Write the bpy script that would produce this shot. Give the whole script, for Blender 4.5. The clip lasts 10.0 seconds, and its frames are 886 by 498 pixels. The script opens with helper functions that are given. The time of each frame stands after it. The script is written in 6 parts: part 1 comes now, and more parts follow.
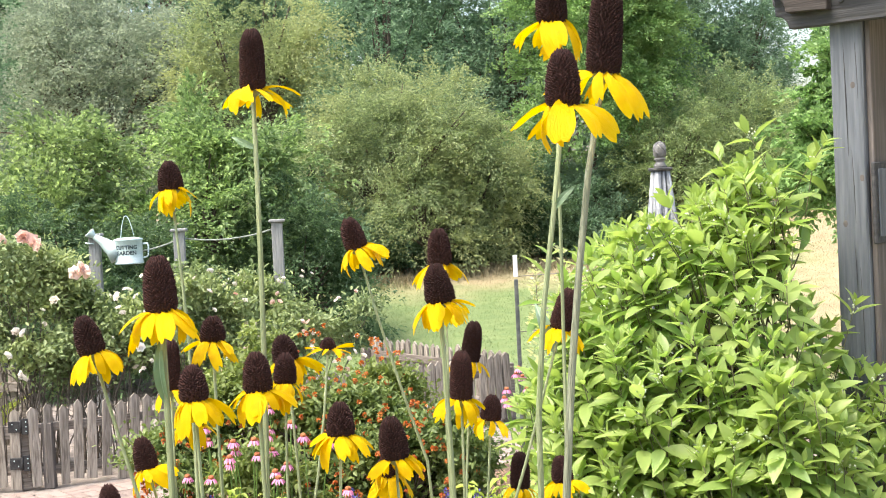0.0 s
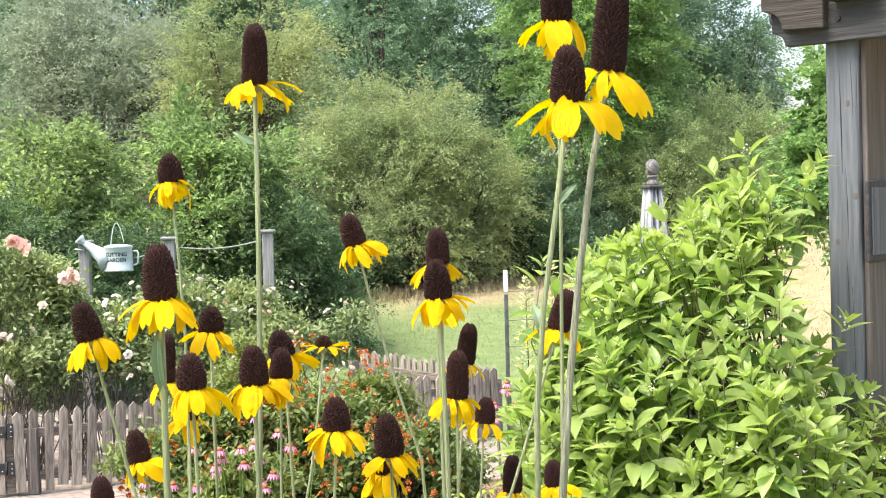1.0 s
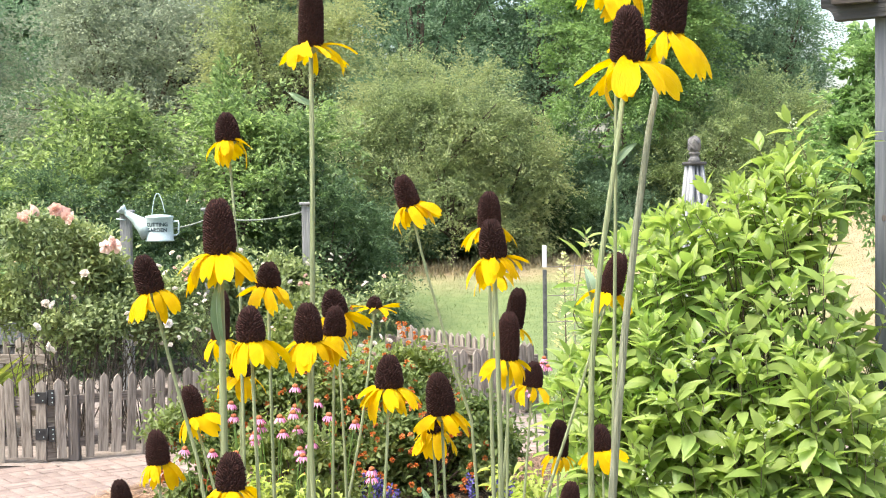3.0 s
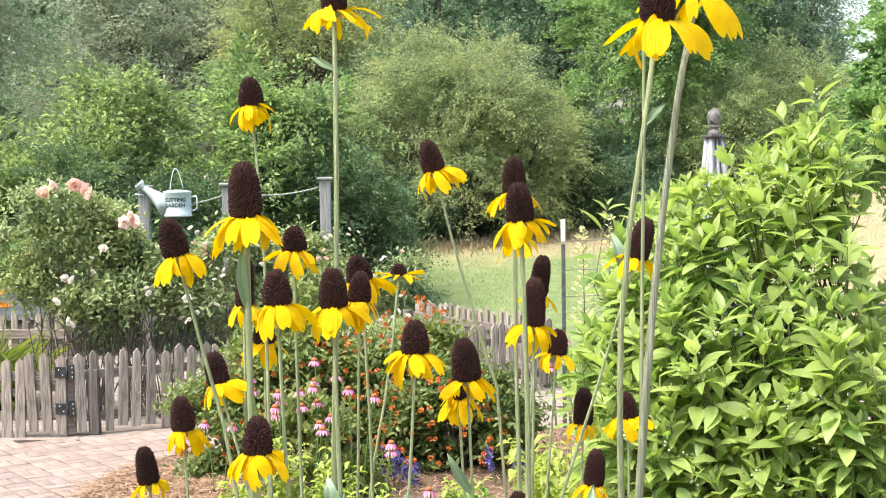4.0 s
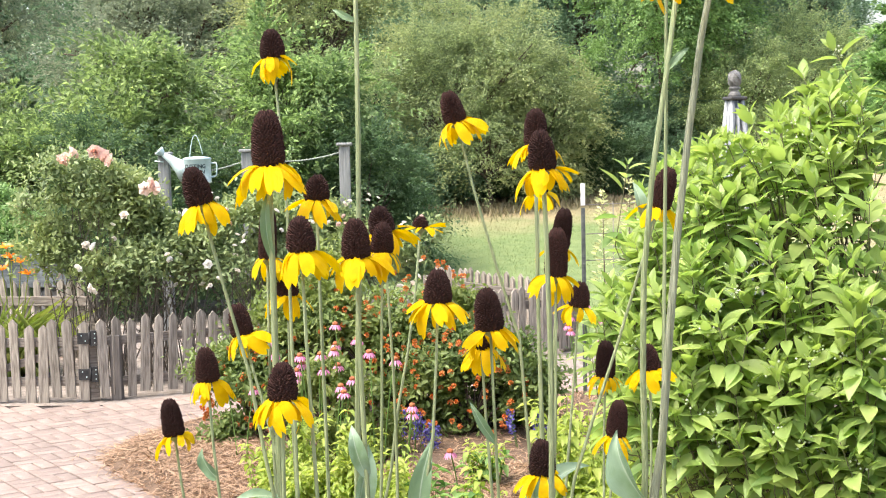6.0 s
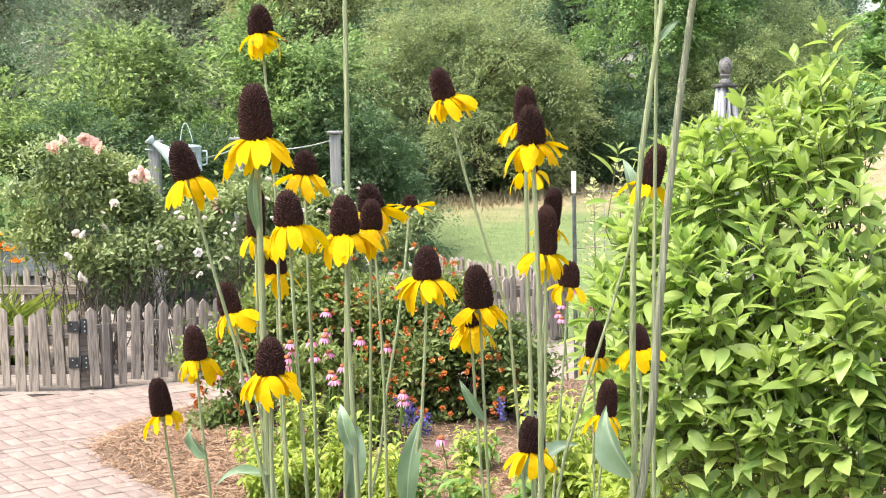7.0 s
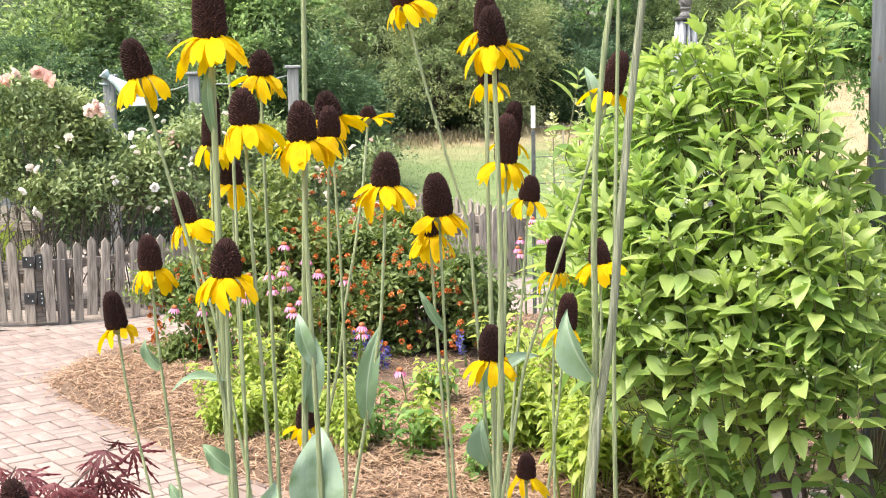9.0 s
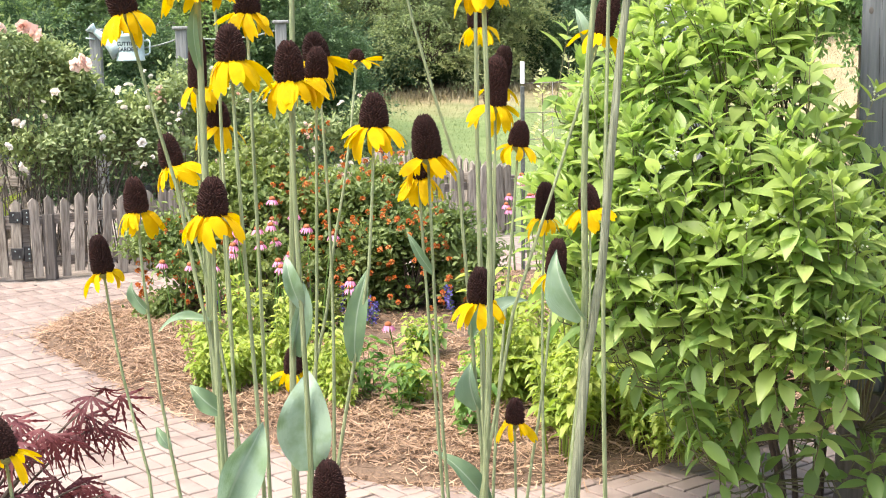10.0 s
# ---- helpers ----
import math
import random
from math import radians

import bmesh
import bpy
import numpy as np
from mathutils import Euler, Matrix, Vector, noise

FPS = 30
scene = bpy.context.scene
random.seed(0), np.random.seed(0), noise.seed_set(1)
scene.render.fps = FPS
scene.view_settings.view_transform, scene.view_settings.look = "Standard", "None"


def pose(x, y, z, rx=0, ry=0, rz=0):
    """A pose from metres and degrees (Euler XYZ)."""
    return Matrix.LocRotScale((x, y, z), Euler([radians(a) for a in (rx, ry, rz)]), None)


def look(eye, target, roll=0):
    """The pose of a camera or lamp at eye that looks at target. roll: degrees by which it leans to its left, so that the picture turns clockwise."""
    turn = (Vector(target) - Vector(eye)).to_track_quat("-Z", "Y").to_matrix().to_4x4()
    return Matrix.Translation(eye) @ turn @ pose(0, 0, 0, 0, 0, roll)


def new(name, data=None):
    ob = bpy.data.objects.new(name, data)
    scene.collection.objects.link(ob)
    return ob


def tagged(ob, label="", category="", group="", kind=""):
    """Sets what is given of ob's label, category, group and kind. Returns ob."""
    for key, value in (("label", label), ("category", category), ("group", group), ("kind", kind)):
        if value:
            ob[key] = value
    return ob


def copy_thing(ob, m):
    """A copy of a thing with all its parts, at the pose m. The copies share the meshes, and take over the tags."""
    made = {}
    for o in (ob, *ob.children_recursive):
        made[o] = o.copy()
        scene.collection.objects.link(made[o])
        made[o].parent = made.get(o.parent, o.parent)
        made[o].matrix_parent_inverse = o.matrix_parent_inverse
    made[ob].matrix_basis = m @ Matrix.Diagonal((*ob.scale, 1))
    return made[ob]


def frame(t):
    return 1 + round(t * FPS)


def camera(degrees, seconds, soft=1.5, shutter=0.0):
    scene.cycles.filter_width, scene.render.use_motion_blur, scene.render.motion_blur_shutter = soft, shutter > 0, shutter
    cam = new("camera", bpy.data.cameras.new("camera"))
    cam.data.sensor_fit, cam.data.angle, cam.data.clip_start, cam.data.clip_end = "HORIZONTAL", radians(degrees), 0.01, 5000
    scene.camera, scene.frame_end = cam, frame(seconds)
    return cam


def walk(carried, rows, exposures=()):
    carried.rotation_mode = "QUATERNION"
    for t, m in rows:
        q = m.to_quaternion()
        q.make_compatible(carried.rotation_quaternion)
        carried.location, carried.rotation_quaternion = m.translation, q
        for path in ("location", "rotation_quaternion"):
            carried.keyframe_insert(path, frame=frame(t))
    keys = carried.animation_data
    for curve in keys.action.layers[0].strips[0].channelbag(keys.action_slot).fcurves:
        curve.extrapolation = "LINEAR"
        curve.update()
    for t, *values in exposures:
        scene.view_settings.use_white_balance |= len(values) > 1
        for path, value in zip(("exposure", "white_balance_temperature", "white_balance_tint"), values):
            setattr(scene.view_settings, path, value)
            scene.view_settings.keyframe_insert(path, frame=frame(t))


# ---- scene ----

# ======== camera ========
cam = camera(35.74, 10.0, soft=1.05)
walk(cam, [
    (0.0, look((0.0649, -0.0359, 2.0052), (0.0656, 0.9635, 1.9713), -2.76)),
    (0.5, look((0.0508, -0.0402, 1.9941), (0.0598, 0.9594, 1.9684), -2.04)),
    (1.0, look((0.0477, -0.0354, 1.9762), (0.0571, 0.9644, 1.9547), -1.50)),
    (1.5, look((0.0540, -0.0391, 1.9768), (0.0597, 0.9606, 1.9550), -1.14)),
    (2.0, look((0.0309, -0.0504, 1.9663), (0.0309, 0.9493, 1.9414), -0.90)),
    (2.5, look((0.0228, -0.0560, 1.9601), (0.0142, 0.9435, 1.9299), -0.75)),
    (4.0, look((0.0054, -0.0365, 1.9337), (-0.0235, 0.9617, 1.8796), -0.82)),
    (4.5, look((-0.0013, -0.0413, 1.9304), (-0.0347, 0.9562, 1.8687), -0.96)),
    (5.0, look((0.0002, -0.0434, 1.9248), (-0.0384, 0.9535, 1.8567), -1.06)),
    (5.5, look((-0.0005, -0.0436, 1.9152), (-0.0439, 0.9528, 1.8419), -1.18)),
    (7.0, look((0.0030, -0.0334, 1.8854), (-0.0340, 0.9624, 1.8016), -1.17)),
    (7.5, look((-0.0048, -0.0249, 1.8678), (-0.0330, 0.9706, 1.7778), -1.10)),
    (8.0, look((-0.0066, -0.0132, 1.8541), (-0.0266, 0.9816, 1.7544), -1.08)),
    (8.5, look((-0.0021, -0.0140, 1.8430), (-0.0153, 0.9796, 1.7309), -1.07)),
    (9.0, look((0.0008, -0.0108, 1.8325), (-0.0070, 0.9812, 1.7060), -0.99)),
    (9.5, look((0.0010, -0.0071, 1.8208), (-0.0026, 0.9828, 1.6797), -0.90)),
    (10.0, look((0.0000, 0.0000, 1.8058), (0.0001, 0.9878, 1.6500), -0.82)),
], [(0.0, 1.49, 6720, 10), (10.0, 1.49, 6720, 10)])

# ======== world and sun: bright, hazy sky ========
world = bpy.data.worlds.new("sky")
scene.world = world
world.use_nodes = True
wn = world.node_tree.nodes
sky = wn.new("ShaderNodeTexSky")
sky.sky_type = "NISHITA"
sky.sun_disc = False
sky.sun_elevation = radians(63)
sky.sun_rotation = radians(238)
sky.air_density = 1.2
sky.dust_density = 4.0
wn["Background"].inputs["Strength"].default_value = 0.15
world.node_tree.links.new(sky.outputs["Color"], wn["Background"].inputs["Color"])
sun = new("sun", bpy.data.lights.new("sun", "SUN"))
sun.data.energy = 2.6
sun.data.angle = radians(34)
sun.data.color = (1.0, 0.96, 0.9)
sun.matrix_world = look((-4.8, -3.0, 11.0), (0, 0, 0))


# ======== materials ========
def nodes_of(name):
    m = bpy.data.materials.new(name)
    m.use_nodes = True
    t = m.node_tree
    return m, t, t.nodes["Principled BSDF"], t.nodes["Material Output"]


def mixed(t, a, b, fac):
    x = t.nodes.new("ShaderNodeMix")
    x.data_type = "RGBA"
    for i, v in ((6, a), (7, b)):
        if hasattr(v, "node"):
            t.links.new(v, x.inputs[i])
        else:
            x.inputs[i].default_value = (*v, 1)
    if hasattr(fac, "node"):
        t.links.new(fac, x.inputs[0])
    else:
        x.inputs[0].default_value = fac
    return x.outputs[2]


def noise_fac(t, scale, detail=3.0, low=0.35, high=0.65, stretch=(1, 1, 1), space="Object"):
    co = t.nodes.new("ShaderNodeTexCoord")
    mp = t.nodes.new("ShaderNodeMapping")
    mp.inputs["Scale"].default_value = stretch
    n = t.nodes.new("ShaderNodeTexNoise")
    n.inputs["Scale"].default_value = scale
    n.inputs["Detail"].default_value = detail
    r = t.nodes.new("ShaderNodeMapRange")
    r.inputs[1].default_value, r.inputs[2].default_value = low, high
    t.links.new(co.outputs[space], mp.inputs[0])
    t.links.new(mp.outputs[0], n.inputs["Vector"])
    t.links.new(n.outputs[0], r.inputs[0])
    return r.outputs[0]


def bump(t, bsdf, fac, strength, dist=0.005):
    b = t.nodes.new("ShaderNodeBump")
    b.inputs["Strength"].default_value = strength
    b.inputs["Distance"].default_value = dist
    t.links.new(fac, b.inputs["Height"])
    t.links.new(b.outputs[0], bsdf.inputs["Normal"])


def plain_mat(name, a, b, scale=20, rough=0.8, bumps=0.3, stretch=(1, 1, 1), fine=None, per_object=0.0, metal=0.0):
    """Two-scale mottled surface; per_object lets each piece differ a little."""
    m, t, p, o = nodes_of(name)
    col = mixed(t, a, b, noise_fac(t, scale, stretch=stretch))
    f2 = noise_fac(t, fine or scale * 7, stretch=stretch)
    dark = tuple(c * 0.72 for c in a)
    k = t.nodes.new("ShaderNodeMath")
    k.operation = "MULTIPLY"
    k.inputs[1].default_value = 0.4
    t.links.new(f2, k.inputs[0])
    col = mixed(t, col, dark, k.outputs[0])
    if per_object:
        oi = t.nodes.new("ShaderNodeObjectInfo")
        h = t.nodes.new("ShaderNodeHueSaturation")
        r = t.nodes.new("ShaderNodeMapRange")
        r.inputs[3].default_value, r.inputs[4].default_value = 1 - per_object, 1 + per_object
        t.links.new(oi.outputs["Random"], r.inputs[0])
        t.links.new(r.outputs[0], h.inputs["Value"])
        t.links.new(col, h.inputs["Color"])
        col = h.outputs[0]
    t.links.new(col, p.inputs["Base Color"])
    p.inputs["Roughness"].default_value = rough
    p.inputs["Metallic"].default_value = metal
    if bumps:
        bump(t, p, f2, bumps)
    return m


def leaf_mat(name, a, b, c=None, trans=0.35, rough=0.5, objects=False, patch=0.6):
    """Leaf blade: colour differs from leaf to leaf and in larger patches; light shines through."""
    m, t, p, o = nodes_of(name)
    if objects:
        src = t.nodes.new("ShaderNodeObjectInfo").outputs["Random"]
    else:
        src = t.nodes.new("ShaderNodeNewGeometry").outputs["Random Per Island"]
    col = mixed(t, a, b, src)
    if c:
        col = mixed(t, col, c, noise_fac(t, patch, 4.0, 0.42, 0.62))
    t.links.new(col, p.inputs["Base Color"])
    p.inputs["Roughness"].default_value = rough
    p.inputs["Specular IOR Level"].default_value = 0.35
    tr = t.nodes.new("ShaderNodeBsdfTranslucent")
    g = t.nodes.new("ShaderNodeHueSaturation")
    g.inputs["Saturation"].default_value = 1.15
    g.inputs["Value"].default_value = 1.5
    t.links.new(col, g.inputs["Color"])
    t.links.new(g.outputs[0], tr.inputs["Color"])
    mx = t.nodes.new("ShaderNodeMixShader")
    mx.inputs[0].default_value = trans
    t.links.new(p.outputs[0], mx.inputs[1])
    t.links.new(tr.outputs[0], mx.inputs[2])
    t.links.new(mx.outputs[0], o.inputs["Surface"])
    return m


M_BRICK = plain_mat("paver_brick", (0.215, 0.162, 0.138), (0.31, 0.245, 0.212), 5, 0.85, 0.4, per_object=0.16, fine=70)
M_JOINT = plain_mat("paver_joint_sand", (0.03, 0.023, 0.019), (0.055, 0.042, 0.036), 12, 0.95, 0.4)
M_STRAW_BED = plain_mat("pine_straw_bed", (0.105, 0.066, 0.042), (0.175, 0.115, 0.076), 9, 0.95, 0.8)
M_STRAW = leaf_mat("pine_straw", (0.19, 0.112, 0.068), (0.45, 0.31, 0.205), trans=0.1, rough=0.7)


def dry_grass(name, green_a, green_b, dry_a, dry_b, leafy):
    """Lawn that turns to straw towards the wood's edge and on the bank, in ragged patches."""
    m, t, p, o = nodes_of(name)
    if leafy:
        src = t.nodes.new("ShaderNodeNewGeometry").outputs["Random Per Island"]
    else:
        src = noise_fac(t, 5.0, 5.0)
    geo = t.nodes.new("ShaderNodeNewGeometry")
    sep = t.nodes.new("ShaderNodeSeparateXYZ")
    t.links.new(geo.outputs["Position"], sep.inputs[0])

    def math_node(op, a, b):
        k = t.nodes.new("ShaderNodeMath")
        k.operation = op
        for i, q in enumerate((a, b)):
            if hasattr(q, "node"):
                t.links.new(q, k.inputs[i])
            else:
                k.inputs[i].default_value = q
        return k.outputs[0]
    far = math_node("MULTIPLY", math_node("SUBTRACT", sep.outputs["Y"], 19.6), 0.6)
    bank = math_node("MULTIPLY", math_node("SUBTRACT", sep.outputs["X"], 3.0), 0.5)
    patch = math_node("MULTIPLY", math_node("SUBTRACT", noise_fac(t, 0.55, 5.0, 0.2, 0.8), 0.5), 2.2)
    dry = t.nodes.new("ShaderNodeClamp")
    t.links.new(math_node("ADD", math_node("MAXIMUM", far, bank), patch), dry.inputs[0])
    col = mixed(t, mixed(t, green_a, green_b, src), mixed(t, dry_a, dry_b, src), dry.outputs[0])
    t.links.new(col, p.inputs["Base Color"])
    p.inputs["Roughness"].default_value = 0.9
    if not leafy:
        bump(t, p, noise_fac(t, 40.0, 4.0), 0.6, 0.02)
    return m


M_LAWN = dry_grass("lawn", (0.1256, 0.1814, 0.06045), (0.1721, 0.2232, 0.0837), (0.266, 0.2137, 0.1187), (0.342, 0.2802, 0.1615), False)
M_GRASS = dry_grass("grass_blade", (0.1196, 0.1886, 0.0552), (0.2116, 0.2576, 0.1012), (0.266, 0.2185, 0.1187), (0.399, 0.3277, 0.1995), True)
M_PICKET = plain_mat("weathered_picket", (0.145, 0.122, 0.10), (0.40, 0.355, 0.30), 5, 0.85, 0.5, (14, 14, 1.2), fine=6, per_object=0.28)
M_RAIL = plain_mat("weathered_rail", (0.13, 0.108, 0.09), (0.27, 0.235, 0.20), 5, 0.85, 0.5, (1.2, 14, 14), fine=6, per_object=0.2)
M_POST_D = plain_mat("dark_wood", (0.09, 0.08, 0.07), (0.15, 0.13, 0.12), 5, 0.85, 0.5, (14, 14, 1.2), fine=6)
M_POST = plain_mat("grey_timber", (0.095, 0.105, 0.12), (0.165, 0.177, 0.197), 4, 0.8, 0.6, (14, 14, 0.7), fine=5)
# grey timber coloured darker than the post, for the shade on the beams
M_BEAM = plain_mat("shaded_grey_beam", (0.036, 0.036, 0.039), (0.068, 0.067, 0.068), 4, 0.8, 0.5, (1.0, 14, 14), fine=5)
M_IRON = plain_mat("black_iron", (0.02, 0.02, 0.022), (0.05, 0.05, 0.05), 30, 0.55, 0.2, metal=0.4)
M_POST_G = plain_mat("pale_grey_post", (0.20, 0.205, 0.205), (0.31, 0.315, 0.31), 5, 0.85, 0.5, (14, 14, 1.0), fine=6)
M_ZINC = plain_mat("galvanised_zinc", (0.46, 0.58, 0.59), (0.60, 0.70, 0.71), 14, 0.5, 0.1, metal=0.15)
M_INK = plain_mat("stencil_ink", (0.02, 0.045, 0.06), (0.04, 0.07, 0.09), 30, 0.7, 0.0)
M_CANE = plain_mat("rose_cane", (0.115, 0.092, 0.072), (0.20, 0.165, 0.13), 20, 0.9, 0.4)
M_ROPE = plain_mat("rope", (0.25, 0.28, 0.25), (0.35, 0.38, 0.33), 60, 0.9, 0.5)
M_WHITE = plain_mat("white_paint", (0.75, 0.76, 0.76), (0.85, 0.85, 0.85), 20, 0.6, 0.1)
M_TPOST = plain_mat("dark_steel_post", (0.07, 0.08, 0.08), (0.13, 0.14, 0.13), 30, 0.6, 0.3)
M_WIRE = plain_mat("wire", (0.18, 0.17, 0.15), (0.25, 0.23, 0.2), 40, 0.6, 0.0, metal=0.5)
M_OBEL = plain_mat("obelisk_slats", (0.1445, 0.1573, 0.1742), (0.3698, 0.387, 0.4042), 6, 0.75, 0.4, (12, 12, 1))
M_CAP = plain_mat("dark_cap", (0.035, 0.034, 0.034), (0.085, 0.082, 0.080), 26, 0.6, 0.4)
M_FINIAL = plain_mat("weathered_finial", (0.10, 0.098, 0.095), (0.25, 0.245, 0.24), 26, 0.7, 0.5)
M_BARK = plain_mat("bark", (0.10, 0.075, 0.055), (0.19, 0.15, 0.12), 10, 0.95, 0.9, (6, 6, 1))
M_TWIG = plain_mat("twig", (0.07, 0.05, 0.038), (0.13, 0.095, 0.07), 20, 0.9, 0.4)
M_BOX = plain_mat("grey_board", (0.16, 0.18, 0.185), (0.28, 0.30, 0.305), 4, 0.8, 0.4, (1, 10, 10))
M_STONE = plain_mat("cast_stone", (0.25, 0.24, 0.23), (0.37, 0.35, 0.33), 7, 0.9, 0.6)
M_SOIL = plain_mat("gravel_soil", (0.23, 0.19, 0.16), (0.36, 0.31, 0.275), 14, 0.95, 0.9)

M_CONE = plain_mat("flower_cone", (0.02106, 0.01001, 0.008954), (0.05792, 0.02317, 0.02001), 300, 0.8, 0.0, per_object=0.25)
M_CONE.node_tree.nodes["Principled BSDF"].inputs["Specular IOR Level"].default_value = 0.2
M_PETAL = leaf_mat("yellow_petal", (0.6417, 0.4232, 0.00186), (0.6992, 0.4968, 0.00276), (0.6138, 0.386, 0.00186), trans=0.35, rough=0.55, objects=True, patch=40)
M_STEM = plain_mat("pale_green_stem", (0.205, 0.25, 0.12), (0.36, 0.40, 0.225), 12, 0.6, 0.5, (30, 30, 0.3), fine=26)
M_STEM_RED = plain_mat("purplish_stem", (0.185, 0.20, 0.13), (0.35, 0.365, 0.255), 10, 0.6, 0.6, (30, 30, 0.2), fine=24)
M_GLAUC = leaf_mat("glaucous_leaf", (0.135, 0.21, 0.115), (0.30, 0.40, 0.30), (0.17, 0.255, 0.14), trans=0.22, rough=0.42, objects=True, patch=22)


def add_midrib(m, colour):
    """A pale rib down the middle of a leaf."""
    t = m.node_tree
    co = t.nodes.new("ShaderNodeTexCoord")
    sep = t.nodes.new("ShaderNodeSeparateXYZ")
    t.links.new(co.outputs["UV"], sep.inputs[0])
    off = t.nodes.new("ShaderNodeMath")
    off.operation = "SUBTRACT"
    off.inputs[1].default_value = 0.5
    t.links.new(sep.outputs["Y"], off.inputs[0])
    away = t.nodes.new("ShaderNodeMath")
    away.operation = "ABSOLUTE"
    t.links.new(off.outputs[0], away.inputs[0])
    rib = t.nodes.new("ShaderNodeMapRange")
    for i, v in ((1, 0.012), (2, 0.045), (3, 0.75), (4, 0.0)):
        rib.inputs[i].default_value = v
    t.links.new(away.outputs[0], rib.inputs[0])
    p = t.nodes["Principled BSDF"]
    was = p.inputs["Base Color"].links[0].from_socket
    t.links.new(mixed(t, was, colour, rib.outputs[0]), p.inputs["Base Color"])


def add_streaks(m, scale, strength):
    """Fine raised veins along a leaf or petal."""
    t = m.node_tree
    f = noise_fac(t, scale, 2.0, 0.3, 0.7, (1.0, 9.0, 9.0), "UV")
    bump(t, t.nodes["Principled BSDF"], f, strength, 0.002)


add_streaks(M_GLAUC, 4.0, 0.3)
add_midrib(M_GLAUC, (0.40, 0.47, 0.36))
add_streaks(M_PETAL, 3.0, 0.5)
M_PETAL.node_tree.nodes["Principled BSDF"].inputs["Specular IOR Level"].default_value = 0.12


# ======== geometry helpers ========
def part(name, data, material, parent=None, label=""):
    """Links mesh data (or a bmesh) as one object under a thing or a part."""
    if isinstance(data, bmesh.types.BMesh):
        me = bpy.data.meshes.new(name)
        data.to_mesh(me)
        data.free()
        data = me
    if material and not data.materials:
        data.materials.append(material)
    ob = new(name, data)
    if parent:
        ob.parent = parent
    if label:
        ob["label"] = label
    return ob


def thing(name, at=(0, 0, 0), turn=0.0, **tags):
    ob = new(name)
    ob.empty_display_size = 0.1
    ob.matrix_world = pose(*at, 0, 0, turn)
    return tagged(ob, **tags)


def raw(name, verts, faces, smooth=False):
    me = bpy.data.meshes.new(name)
    verts = np.asarray(verts, float)
    me.from_pydata(verts.tolist(), [], faces if isinstance(faces, list) else faces.tolist())
    if smooth:
        me.shade_smooth()
    me.update()
    return me


def box(bm, sx, sy, sz, m=Matrix(), bevel=0.0):
    r = bmesh.ops.create_cube(bm, size=1.0, matrix=m @ Matrix.Diagonal((sx, sy, sz, 1)))
    if bevel:
        es = list({e for v in r["verts"] for e in v.link_edges})
        bmesh.ops.bevel(bm, geom=es, offset=bevel, segments=1, affect="EDGES")
    return bm


def boxed(sx, sy, sz, m=Matrix(), bevel=0.003):
    return box(bmesh.new(), sx, sy, sz, m, bevel)


def tube_arrays(points, radii, sides=8):
    """Vertices and faces of a tube along points."""
    pts = [Vector(p) for p in points]
    vs, fs = [], []
    ref = Vector((0.31, 0.95, 0.05))
    for i, p in enumerate(pts):
        d = (pts[min(i + 1, len(pts) - 1)] - pts[max(i - 1, 0)]).normalized()
        a = d.cross(ref)
        if a.length < 1e-3:
            a = d.cross(Vector((1, 0, 0)))
        a.normalize()
        b = d.cross(a)
        for k in range(sides):
            w = 2 * math.pi * k / sides
            vs.append(p + (a * math.cos(w) + b * math.sin(w)) * radii[i])
    for i in range(len(pts) - 1):
        for k in range(sides):
            k2 = (k + 1) % sides
            fs.append((i * sides + k, i * sides + k2, (i + 1) * sides + k2, (i + 1) * sides + k))
    fs.append(tuple(range(sides - 1, -1, -1)))
    fs.append(tuple((len(pts) - 1) * sides + k for k in range(sides)))
    return [tuple(v) for v in vs], fs


def tube(name, points, radii, sides=8):
    v, f = tube_arrays(points, radii, sides)
    return raw(name, v, f, True)


def tubes(name, paths, sides=5):
    """Several twigs in one mesh: paths of (points, radii)."""
    vs, fs = [], []
    for pts, rad in paths:
        v, f = tube_arrays(pts, rad, sides)
        o = len(vs)
        vs += v
        fs += [tuple(i + o for i in q) for q in f]
    return raw(name, vs, fs, True)


def curve_pts(a, b, c, n=10):
    """Points on the bent line from a by b to c."""
    a, b, c = Vector(a), Vector(b), Vector(c)
    return [a * (1 - u) ** 2 + b * 2 * u * (1 - u) + c * u * u for u in (i / (n - 1) for i in range(n))]


def unit(v):
    return v / np.maximum(np.linalg.norm(v, axis=1, keepdims=True), 1e-9)


def scatter_leaves(name, pos, normal, rng, length, width, fold=0.25, droop=0.25, along=None):
    """Many small folded leaves in one mesh, each a pointed blade of two halves bent at the midrib."""
    n = len(pos)
    normal = unit(normal)
    if along is None:
        along = rng.normal(size=(n, 3))
    along = unit(along - normal * (along * normal).sum(1, keepdims=True))
    side = np.cross(normal, along)
    L = (length * rng.uniform(0.65, 1.3, n))[:, None]
    W = (width * rng.uniform(0.75, 1.2, n))[:, None] * 0.5
    tip = pos + along * L - normal * L * droop
    mid = pos + along * L * 0.45 + normal * L * 0.04
    up = normal * W * fold
    v = np.stack([pos, mid + side * W + up, tip, mid - side * W + up], 1).reshape(-1, 3)
    i = np.arange(n)[:, None] * 4
    f = np.concatenate([i + [[0, 1, 2]], i + [[0, 2, 3]]], 1).reshape(-1, 3)
    return raw(name, v, f)


